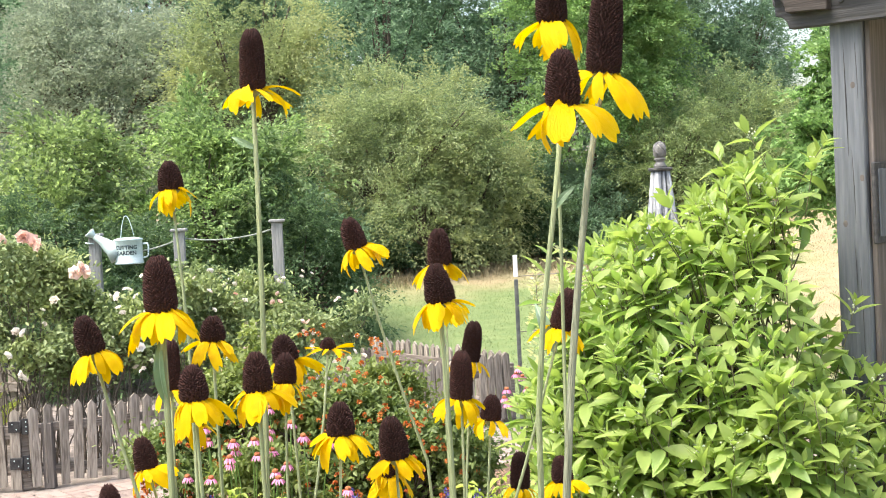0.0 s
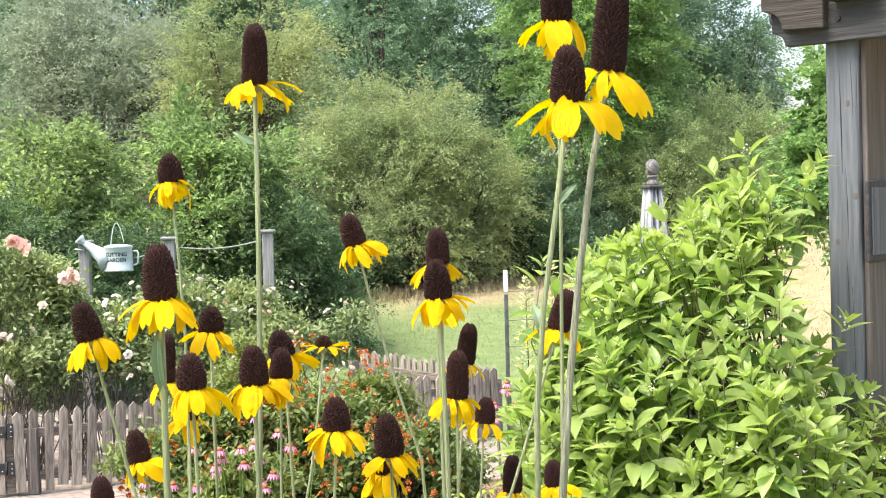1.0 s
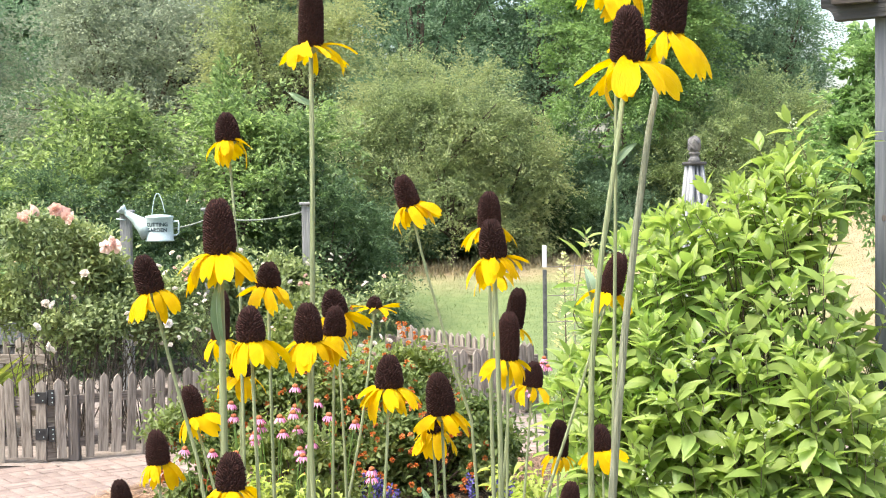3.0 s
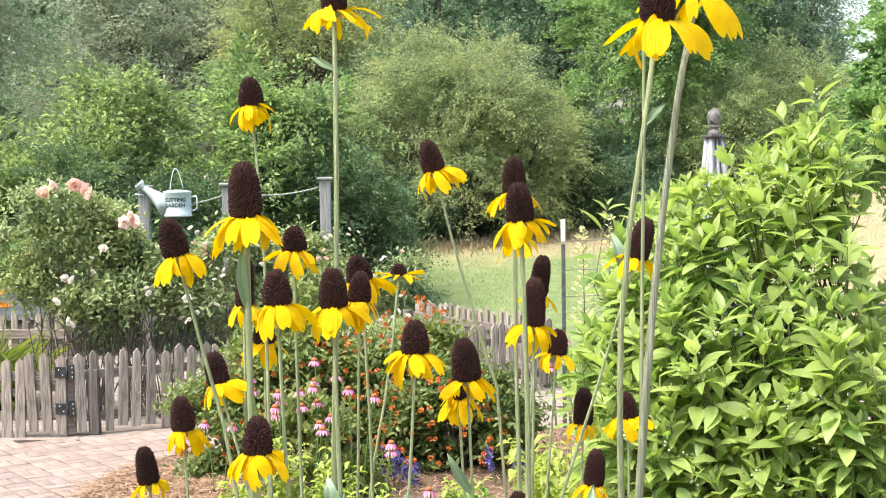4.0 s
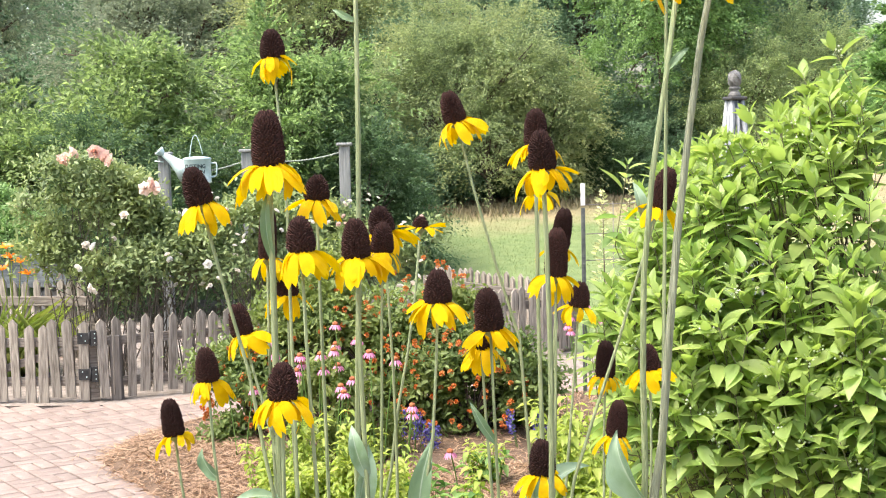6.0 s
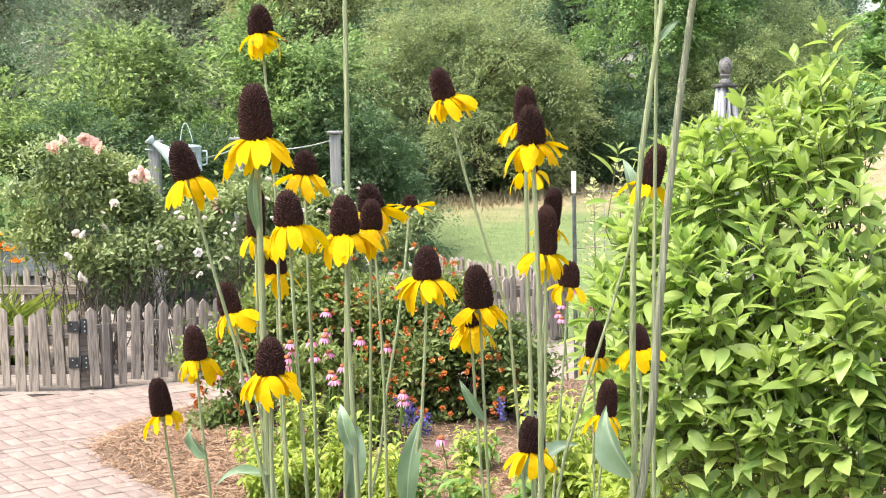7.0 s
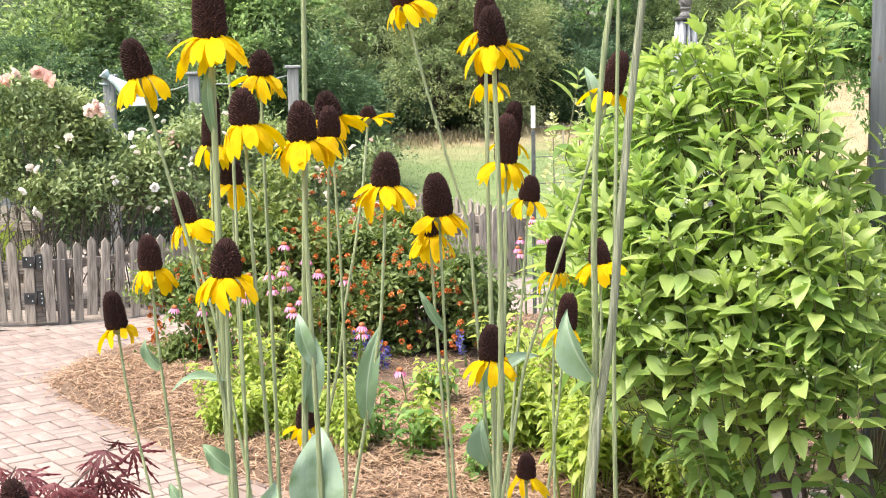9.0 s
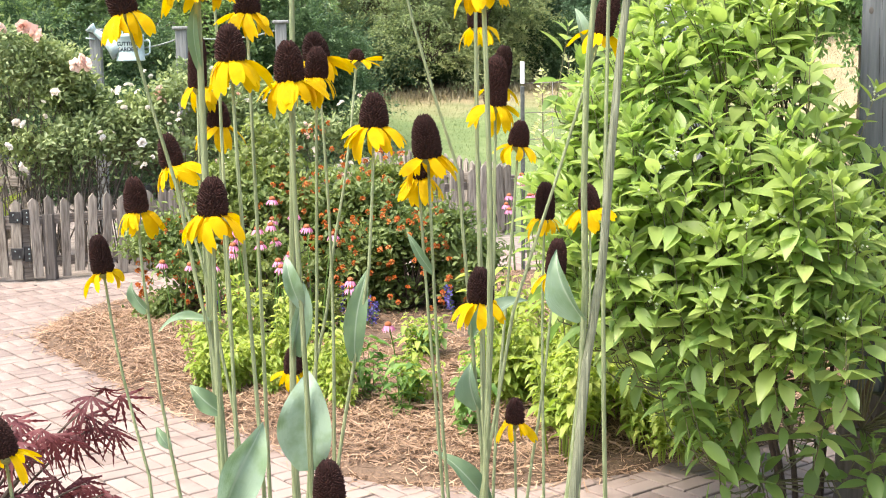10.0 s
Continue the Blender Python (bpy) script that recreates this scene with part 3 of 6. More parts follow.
def picket_mesh(h, w, seed):
    """One weathered picket with a pointed top, slightly uneven."""
    rng = random.Random(seed)
    bm = bmesh.new()
    w *= rng.uniform(0.88, 1.06)
    j = [rng.uniform(-0.006, 0.006) for _ in range(6)]
    out = [(-w / 2 + j[0], 0), (w / 2 + j[1], 0), (w / 2 + j[2], h - 0.035 + j[3]), (j[4], h), (-w / 2 + j[5], h - 0.035)]
    f = bm.faces.new([bm.verts.new((x, -0.009, z)) for x, z in out])
    r = bmesh.ops.extrude_face_region(bm, geom=[f])
    bmesh.ops.translate(bm, verts=[v for v in r["geom"] if isinstance(v, bmesh.types.BMVert)], vec=(0, 0.018, 0))
    bmesh.ops.recalc_face_normals(bm, faces=bm.faces)
    bmesh.ops.bevel(bm, geom=[e for e in bm.edges if abs(e.verts[0].co.z - e.verts[1].co.z) > 0.2], offset=0.002, segments=1, affect="EDGES")
    me = bpy.data.meshes.new("picket")
    bm.to_mesh(me)
    bm.free()
    me.materials.append(M_PICKET)
    return me


PICKETS = [picket_mesh(PICKET_H, PICKET_W, k) for k in range(10)]


def picket_run(ob, length, seed, skip=(), rail_side=1, rails=(0.14, 0.46), base=0.03):
    """Pickets and two rails along +x of a fence or gate."""
    rng = random.Random(seed)
    n = round(length / PITCH)
    for i in range(n):
        p = part("picket", PICKETS[rng.randrange(10)], None, ob)
        p.matrix_basis = pose((i + 0.5) * length / n + rng.uniform(-0.01, 0.01), 0, base + rng.uniform(-0.026, 0.022), 0, rng.uniform(-2.4, 2.4), rng.uniform(-4, 4))
    for z in rails:
        part("rail", boxed(length, 0.032, 0.07, pose(length / 2, rail_side * 0.026, z)), M_RAIL, ob)


def fence(at, to, seed, label, rail_side=1, posts=True, name="picket_fence"):
    d = Vector(to) - Vector(at)
    ob = thing(name, (at[0], at[1], 0), math.degrees(math.atan2(d.y, d.x)), label=label, category="fence")
    picket_run(ob, d.length, seed, rail_side=rail_side)
    k = max(1, round(d.length / 1.8))
    for i in range(k + 1):
        part("fence_post", boxed(0.08, 0.08, 0.52, pose(i * d.length / k, rail_side * 0.084, 0.26), 0.006), M_RAIL, ob)
    return ob


HINGE_X = -3.11
fence((HINGE_X + 0.02, 10.15), (-0.75, 11.45), 51, "low weathered grey picket fence around the rose bed")
fence((-0.75, 11.45), (0.66, 12.35), 52, "low weathered grey picket fence beside the lawn")
fence((0.62, 12.42), (-0.72, 14.4), 53, "low weathered grey picket fence seen from its rail side", rail_side=1)


def build_gate():
    w = 1.05
    g = thing("garden_gate", (HINGE_X - w, 10.15, 0), 0, label="closed low picket gate of weathered wood", category="gate")
    picket_run(g, w - 0.03, 54, rails=(0.16, 0.46), base=0.02)
    part("brace", boxed(1.0, 0.03, 0.06, pose(w / 2, 0.027, 0.31, 0, -16, 0)), M_RAIL, g)
    for z in (0.215, 0.49):
        h = part("hinge", boxed(0.095, 0.006, 0.085, pose(w - 0.065, -0.0135, z), 0.002), M_IRON, g, "black iron strap hinge")
        part("hinge_leaf", boxed(0.05, 0.006, 0.12, pose(w + 0.012, -0.0135, z), 0.002), M_IRON, h)
        part("hinge_pin", tube("hinge_pin", [(w - 0.018, -0.018, z - 0.05), (w - 0.018, -0.018, z + 0.05)], [0.006, 0.006], 8), M_IRON, h)
        for dx, dz in ((-0.08, 0.02), (-0.05, -0.02), (0.022, 0.035), (0.022, -0.035), (0.022, 0.0)):
            bm = bmesh.new()
            bmesh.ops.create_uvsphere(bm, u_segments=6, v_segments=4, radius=0.005, matrix=pose(w + dx, -0.017, z + dz))
            part("bolt", bm, M_ZINC, h)
    return g


build_gate()
gate_post = part("gate_post", boxed(0.08, 0.08, 0.5, pose(HINGE_X + 0.15, 10.25, 0.25), 0.006), M_POST_D)
tagged(gate_post, "square weathered gate post beside the hinges", "post")

# fence behind the day lilies, with a grey planter box behind it
fence((-5.6, 12.3), (-3.62, 12.05), 55, "weathered picket fence behind the rose bush", rail_side=-1).scale.z = 1.22


def build_planter():
    ob = thing("planter_box", (-4.75, 12.75, 0), 0, label="dark grey timber planter box standing on stone blocks", category="planter")
    for x in (-0.5, 0.5):
        part("stone_block", boxed(0.3, 0.3, 0.62, pose(x, 0, 0.31), 0.02), M_STONE, ob)
    part("front_board", boxed(1.5, 0.04, 0.28, pose(0, -0.2, 0.78), 0.006), M_BOX, ob)
    part("back_board", boxed(1.5, 0.04, 0.28, pose(0, 0.2, 0.78), 0.006), M_BOX, ob)
    for x in (-0.73, 0.73):
        part("end_board", boxed(0.04, 0.36, 0.28, pose(x, 0, 0.78), 0.006), M_BOX, ob)
    part("bottom_board", boxed(1.42, 0.36, 0.03, pose(0, 0, 0.65), 0.004), M_BOX, ob)
    part("rim", boxed(1.58, 0.08, 0.035, pose(0, -0.21, 0.94), 0.006), M_BOX, ob)


build_planter()


# ======== rope posts and watering can ========
def rope_post(x, y, h, label):
    ob = thing("rope_post", (x, y, 0), 4, label=label, category="post", group="posts of the rose bed")
    part("post", boxed(0.095, 0.095, h - 0.02, pose(0, 0, (h - 0.02) / 2), 0.006), M_POST_G, ob)
    part("cap", boxed(0.14, 0.14, 0.028, pose(0, 0, h - 0.006), 0.008), M_POST_G, ob, "flat square post cap")
    return ob


rope_post(-2.97, 12.0, 1.87, "grey wooden post with a flat cap and a watering can")
rope_post(-2.23, 12.0, 1.88, "grey wooden post with a flat cap among roses")
rope_post(-1.37, 12.0, 1.92, "grey wooden post with a flat cap among white roses")
for a, b in (((-2.9, 12.0, 1.72), (-2.27, 12.0, 1.78)), ((-2.19, 12.0, 1.80), (-1.42, 12.0, 1.84))):
    m = (Vector(a) + Vector(b)) / 2 - Vector((0, 0, 0.09))
    tagged(part("rope", tube("rope", curve_pts(a, m, b, 12), [0.007] * 12, 6), M_ROPE), "thin pale rope slung between the posts", "rope", group="ropes of the rose bed")


def ring_loft(rings, sides=24):
    """A turned body from (radius, z) rings."""
    vs, fs = [], []
    for r, z in rings:
        for k in range(sides):
            w = 2 * math.pi * k / sides
            vs.append((r * math.cos(w), r * math.sin(w), z))
    for i in range(len(rings) - 1):
        for k in range(sides):
            k2 = (k + 1) % sides
            fs.append((i * sides + k, i * sides + k2, (i + 1) * sides + k2, (i + 1) * sides + k))
    fs.append(tuple(range(sides - 1, -1, -1)))
    fs.append(tuple((len(rings) - 1) * sides + k for k in range(sides)))
    return vs, fs


def build_can():
    ob = thing("watering_can", (-2.66, 11.93, 1.60), 0, label="pale galvanised watering can hung on the post with stencilled lettering", category="watering can")
    v, f = ring_loft([(0.118, 0), (0.125, 0.004), (0.125, 0.012), (0.12, 0.018), (0.118, 0.20), (0.124, 0.206), (0.124, 0.216), (0.118, 0.222)], 28)
    part("body", raw("body", v, f, True), M_ZINC, ob)
    bm = bmesh.new()
    bmesh.ops.create_uvsphere(bm, u_segments=20, v_segments=8, radius=0.116, matrix=pose(0, 0, 0.216) @ Matrix.Diagonal((1, 1, 0.16, 1)))
    part("lid", bm, M_ZINC, ob)
    part("spout", tube("spout", [(-0.085, 0, 0.085), (-0.15, 0, 0.145), (-0.23, 0, 0.21), (-0.30, -0.02, 0.262)], [0.10, 0.066, 0.038, 0.02], 14), M_ZINC, ob)
    part("rose", tube("rose", [(-0.29, -0.02, 0.256), (-0.325, -0.025, 0.288), (-0.332, -0.026, 0.295)], [0.02, 0.045, 0.042], 14), M_ZINC, ob)
    part("top_handle", tube("top_handle", curve_pts((-0.065, 0, 0.23), (-0.02, 0, 0.60), (0.05, 0, 0.25), 14), [0.0045] * 14, 6), M_ZINC, ob)
    part("side_handle", tube("side_handle", [(0.11, 0, 0.17), (0.165, 0, 0.175), (0.172, 0, 0.15), (0.168, 0, 0.07), (0.15, 0, 0.055), (0.112, 0, 0.05)], [0.008] * 6, 6), M_ZINC, ob)
    part("hanging_wire", tube("hanging_wire", [(-0.30, 0, 0.19), (-0.38, 0.02, 0.2)], [0.006, 0.006], 6), M_ZINC, ob)
    for text, z, x in (("CUTTING", 0.132, 0.0), ("GARDEN", 0.084, 0.0)):
        cu = bpy.data.curves.new("lettering", "FONT")
        cu.body = text
        cu.size = 0.046
        cu.offset = 0.0014
        cu.align_x = "CENTER"
        cu.extrude = 0.0008
        tmp = new("tmp", cu)
        me = bpy.data.meshes.new_from_object(tmp.evaluated_get(bpy.context.evaluated_depsgraph_get()))
        bpy.data.objects.remove(tmp)
        for q in me.vertices:
            a = (q.co.x + x) / 0.1205
            q.co = Vector((0.1215 * math.sin(a), -0.1215 * math.cos(a), z + q.co.y))
        me.materials.clear()
        part("lettering", me, M_INK, ob, "dark stencilled lettering")


build_can()


# ======== field fence, obelisk, arbour ========
def build_tpost():
    ob = thing("steel_post", (0.61, 10.3, 0), 0, label="dark studded steel fence post with a white tip", category="fence post")
    part("shaft", boxed(0.030, 0.026, 1.4, pose(0, 0, 0.7), 0.003), M_TPOST, ob)
    part("tip", boxed(0.033, 0.029, 0.165, pose(0, 0, 1.50), 0.004), M_WHITE, ob, "white painted tip")
    for i in range(22):
        part("stud", boxed(0.014, 0.012, 0.012, pose(0, -0.018, 0.25 + i * 0.052), 0.002), M_TPOST, ob)


build_tpost()


def build_wire():
    ob = thing("wire_fence", (0.62, 10.32, 0), 0, label="thin rusty wire fence beside the steel post", category="wire fence")
    for z in (1.0, 1.2, 1.42):
        part("strand", tube("strand", [(0, 0, z), (0.6, 0.12, z + 0.01), (1.25, 0.26, z + 0.02)], [0.0035] * 3, 5), M_WIRE, ob)
    for x in (0.22, 0.5, 0.8, 1.1):
        part("stay", tube("stay", [(x, x * 0.2, 0.0), (x, x * 0.2, 1.44)], [0.004] * 2, 5), M_WIRE, ob)


build_wire()


def build_obelisk():
    ob = thing("garden_obelisk", (1.49, 8.8, 0), 20, label="weathered white wooden obelisk with a carved ball finial", category="obelisk")
    top, bot, h = 0.031, 0.20, 2.14
    for sx, sy in ((-1, -1), (-1, 1), (1, -1), (1, 1)):
        part("leg", tube("leg", [(sx * bot, sy * bot, 0), (sx * top, sy * top, h)], [0.026, 0.019], 4), M_OBEL, ob)
    for k in range(4):
        m = Matrix.Rotation(k * math.pi / 2, 4, "Z")
        p = part("slat", tube("slat", [m @ Vector((0, -bot, 0.0)), m @ Vector((0, -top, h))], [0.018, 0.013], 4), M_OBEL, ob)
    part("collar", boxed(0.118, 0.118, 0.022, pose(0, 0, h + 0.011), 0.006), M_CAP, ob, "dark metal cap plate")
    v, f = ring_loft([(0.038, h + 0.02), (0.042, h + 0.03), (0.031, h + 0.05), (0.025, h + 0.06), (0.036, h + 0.07), (0.038, h + 0.08), (0.026, h + 0.085)], 16)
    part("neck", raw("neck", v, f, True), M_FINIAL, ob)
    bm = bmesh.new()
    bmesh.ops.create_uvsphere(bm, u_segments=18, v_segments=12, radius=0.043, matrix=pose(0, 0, h + 0.132) @ Matrix.Diagonal((1, 1, 1.25, 1)))
    ball = part("ball", bm, M_FINIAL, ob)
    for k in range(4):
        pts = []
        for i in range(14):
            u = i / 13 * math.pi
            w = k * math.pi / 2 + u * 1.2
            pts.append((0.043 * math.sin(u) * math.cos(w), 0.043 * math.sin(u) * math.sin(w), h + 0.132 + 0.0538 * math.cos(u)))
        part("carved_band", tube("carved_band", pts, [0.005] * 14, 5), M_FINIAL, ball)


build_obelisk()


M_SIDE = plain_mat("brown_grey_board", (0.105, 0.088, 0.080), (0.17, 0.148, 0.136), 4, 0.8, 0.5, (14, 14, 0.7), fine=5)
M_STUB = plain_mat("brown_beam", (0.030, 0.024, 0.021), (0.055, 0.044, 0.038), 4, 0.8, 0.5, (1.0, 14, 14), fine=5)


def build_arbour():
    ob = thing("arbour", (1.58, 4.9, 0), -39, label="grey weathered timber arbour post carrying heavy beams", category="arbour")
    w = 0.14
    bm = boxed(0.118, w, 2.60, pose(-0.011, 0, 1.30), 0.006)
    post = part("post", bm, M_POST, ob)
    part("side_board", boxed(0.02, 0.42, 2.70, pose(0.059, 0.165, 1.45), 0.003), M_SIDE, ob, "brown-stained board on the side of the post")
    part("post_base", boxed(w + 0.07, w + 0.07, 0.50, pose(0, 0, 0.25), 0.008), M_POST_D, ob, "dark boxed post base")
    # long drying cracks in the face of the post
    for x, z0, z1, r in ((-0.020, 2.50, 2.10, 0.0026), (-0.002, 2.12, 1.86, 0.0016), (-0.004, 1.8, 1.62, 0.0014), (0.022, 2.5, 2.3, 0.0012), (0.014, 1.7, 1.4, 0.0014)):
        part("crack", tube("crack", [(x, -w / 2, z0), (x + 0.004, -w / 2, (z0 + z1) / 2), (x + 0.006, -w / 2, z1)], [0.0006, r, 0.0006], 5), M_IRON, post, "dark drying crack")
    for x, z in ((0.032, 2.02), (-0.035, 1.86), (0.01, 2.35)):
        bm = bmesh.new()
        bmesh.ops.create_uvsphere(bm, u_segments=10, v_segments=6, radius=0.011, matrix=pose(x, -w / 2, z) @ Matrix.Diagonal((0.8, 0.15, 1.1, 1)))
        part("knot", bm, M_POST_D, post)
    # beams with scalloped ends, over the post: a long grey pair and a short brown stub in front
    def beam_of(prof, dy, mat, label=""):
        bm = bmesh.new()
        fc = bm.faces.new([bm.verts.new((a, dy - 0.022, b)) for a, b in prof])
        r = bmesh.ops.extrude_face_region(bm, geom=[fc])
        bmesh.ops.translate(bm, verts=[g for g in r["geom"] if isinstance(g, bmesh.types.BMVert)], vec=(0, 0.044, 0))
        bmesh.ops.recalc_face_normals(bm, faces=bm.faces)
        bmesh.ops.bevel(bm, geom=bm.edges[:], offset=0.003, segments=1, affect="EDGES")
        part("beam", bm, mat, ob, label)

    def scallop(x, z0, z1, r):
        """Lower edge of a beam end: a quarter hollow rising to the end."""
        return [(x + r * math.sin(k * math.pi / 10), z0 + r * math.cos(k * math.pi / 10)) for k in range(6)]

    for dy, z0, z1, x1 in ((-w / 2 - 0.026, 2.568, 2.80, -0.262), (w / 2 + 0.026, 2.632, 2.80, -0.36)):
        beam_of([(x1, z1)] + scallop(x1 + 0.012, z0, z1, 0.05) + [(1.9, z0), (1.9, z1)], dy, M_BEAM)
    beam_of([(-0.27, 2.80), (-0.27, 2.70)] + scallop(-0.262, 2.622, 2.8, 0.072) + [(-0.035, 2.615), (-0.035, 2.80)], -w / 2 - 0.072, M_STUB, "short brown scalloped beam end")
    part("rafter_end", boxed(0.17, 0.06, 0.10, pose(0.075, -w / 2 - 0.08, 2.755), 0.004), M_STUB, ob, "brown block under the roof")
    bm = bmesh.new()
    bmesh.ops.create_cone(bm, cap_ends=True, segments=8, radius1=0.011, radius2=0.011, depth=0.012, matrix=pose(0.0, -w / 2 - 0.052, 2.648, 90, 0, 0))
    part("bolt", bm, M_IRON, ob)
    # rafters and roof boards, added out of view to shade the beams
    for k in range(5):
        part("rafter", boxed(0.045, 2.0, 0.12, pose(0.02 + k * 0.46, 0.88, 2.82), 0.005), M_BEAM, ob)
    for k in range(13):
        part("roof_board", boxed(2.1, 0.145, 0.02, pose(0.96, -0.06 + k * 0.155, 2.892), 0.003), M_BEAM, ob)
    sign = part("sign_frame", boxed(0.014, 0.22, 0.29, pose(w / 2 + 0.006, 0.03, 1.93), 0.004), M_BEAM, ob, "framed grey board")
    part("sign_board", boxed(0.006, 0.17, 0.24, pose(w / 2 + 0.016, 0.03, 1.93), 0.002), M_POST, sign)
    # two more posts out of view, added to carry that roof
    for x, y in ((1.8, 0.0), (1.8, 1.6)):
        part("far_post", boxed(w, w, 2.76, pose(x, y, 1.38), 0.006), M_POST, ob)


build_arbour()


# ======== giant coneflowers ========
def cone_mesh(h, w, name, seed):
    """A dark seed cone: a core studded with pointed florets in spirals."""
    rng = np.random.default_rng(seed)
    n = int(500 * max(0.5, h / 0.055))
    k = np.arange(n) + 0.5
    u = k / n
    z = h * u
    # long cones stay columnar, short ones are egg-shaped
    fall = 2.3 + 2.6 * min(2.0, max(0.0, h / w - 1.2))
    prof = w / 2 * np.where(u < 0.12, 0.92 + 0.12 * (u / 0.12), 1.04 * np.maximum(1 - ((u - 0.12) / 0.90) ** fall, 0.0) ** 0.52 * (1 - 0.10 * u))
    a = k * 2.399963 + rng.normal(size=n) * 0.05
    z = z + rng.normal(size=n) * 0.0004
    rad = np.stack([np.cos(a), np.sin(a), 0 * a], 1)
    slope = np.clip((u - 0.62) / 0.38, 0, 1)[:, None] ** 2
    nrm = unit(rad * (1 - 0.85 * slope) + np.array([0, 0, 1.0]) * (0.35 + slope))
    c = rad * prof[:, None] + np.array([0, 0, 1.0]) * z[:, None]
    tang = unit(np.cross(nrm, [[0, 0, 1.0]] + 0 * nrm))
    bit = np.cross(nrm, tang)
    s = 0.0023
    lift = 0.0029 * rng.uniform(0.7, 1.15, n)[:, None]
    v = np.stack([c + tang * s - nrm * 0.001, c + bit * s - nrm * 0.001, c - tang * s - nrm * 0.001, c - bit * s - nrm * 0.001, c + nrm * lift + [0, 0, 0.0006] + rng.normal(size=(n, 3)) * 0.0003], 1).reshape(-1, 3)
    i = np.arange(n)[:, None] * 5
    f = [tuple(q) for o in ([0, 1, 4], [1, 2, 4], [2, 3, 4], [3, 0, 4]) for q in (i + o)]
    rings = [(w / 2 * 0.82, -0.001)] + [(w / 2 * 0.95 * (1 - max(0.0, (q - 0.12) / 0.90) ** fall) ** 0.52 * (1 - 0.10 * q), h * q) for q in (0.1, 0.3, 0.5, 0.65, 0.78, 0.88, 0.95, 0.985)]
    rv, rf = ring_loft(rings, 16)
    o = len(v)
    me = raw(name, np.concatenate([v, rv]), f + [tuple(int(q) + o for q in fc) for fc in rf])
    me.materials.append(M_CONE)
    return me


def grid_uv(me, nu, nv):
    """Lays a leaf grid out flat: along the blade and across it."""
    lay = me.uv_layers.new(name="blade")
    for lp in me.loops:
        i, j = divmod(lp.vertex_index, nv)
        lay.data[lp.index].uv = (i / (nu - 1), j / (nv - 1))


def petal_mesh(length, width, droop0, droop1, seed, name="petal"):
    """A ray petal: narrow at its base, drooping, gently channelled and notched at the tip."""
    rng = random.Random(seed)
    nu, nv = 9, 5
    vs, fs = [], []
    x = z = 0.0
    tw = rng.uniform(-1.1, 1.1)
    swing = rng.uniform(-0.22, 0.22)
    ruff, ph = rng.uniform(-0.05, 0.30), rng.uniform(0, 6)
    for i in range(nu):
        u = i / (nu - 1)
        ang = radians(droop0 + (droop1 - droop0) * min(1, u * 1.3) ** 0.8)
        wid = width * (0.30 + 0.70 * math.sin(math.pi * min(1, u * 0.72 + 0.06)) ** 0.8) * (1 - max(0, u - 0.8) ** 2 * 9)
        for j in range(nv):
            q = j / (nv - 1) * 2 - 1
            cup = (abs(q) ** 2) * width * ruff - 0.05 * width * math.cos(q * 6) + 0.06 * width * math.sin(u * 5 + ph) * q
            y = q * wid / 2 + swing * length * u * u
            notch = (0.06 * length * (1 - abs(q))) if i == nu - 1 else 0.0
            px, pz = x - notch * math.cos(ang), z - cup + notch * math.sin(ang) + q * wid / 2 * tw * u * 0.6
            vs.append((px, y, pz + rng.uniform(-1, 1) * 0.0006))
        step = length / (nu - 1)
        x += step * math.cos(ang)
        z -= step * math.sin(ang)
    for i in range(nu - 1):
        for j in range(nv - 1):
            a = i * nv + j
            fs.append((a, a + 1, a + nv + 1, a + nv))
    me = raw(name, vs, fs, True)
    grid_uv(me, nu, nv)
    me.materials.append(M_PETAL)
    return me


PETALS = [petal_mesh(0.046, 0.0182, d0, d1, k) for k, (d0, d1) in enumerate(((16, 62), (24, 70), (30, 78), (36, 86), (18, 64), (26, 72), (42, 90), (10, 56), (20, 66), (32, 60), (28, 96), (34, 74)))]
PETALS_FLAT = [petal_mesh(0.045, 0.013, -8, 12, k) for k in (21, 22)]
PETALS_RAGGED = [petal_mesh(0.050, 0.0150, d0, d1, k) for k, (d0, d1) in enumerate(((-22, 34), (0, 18), (14, 50), (-8, 60), (26, 40)), 40)]
CONES = {}
STEMS = {}


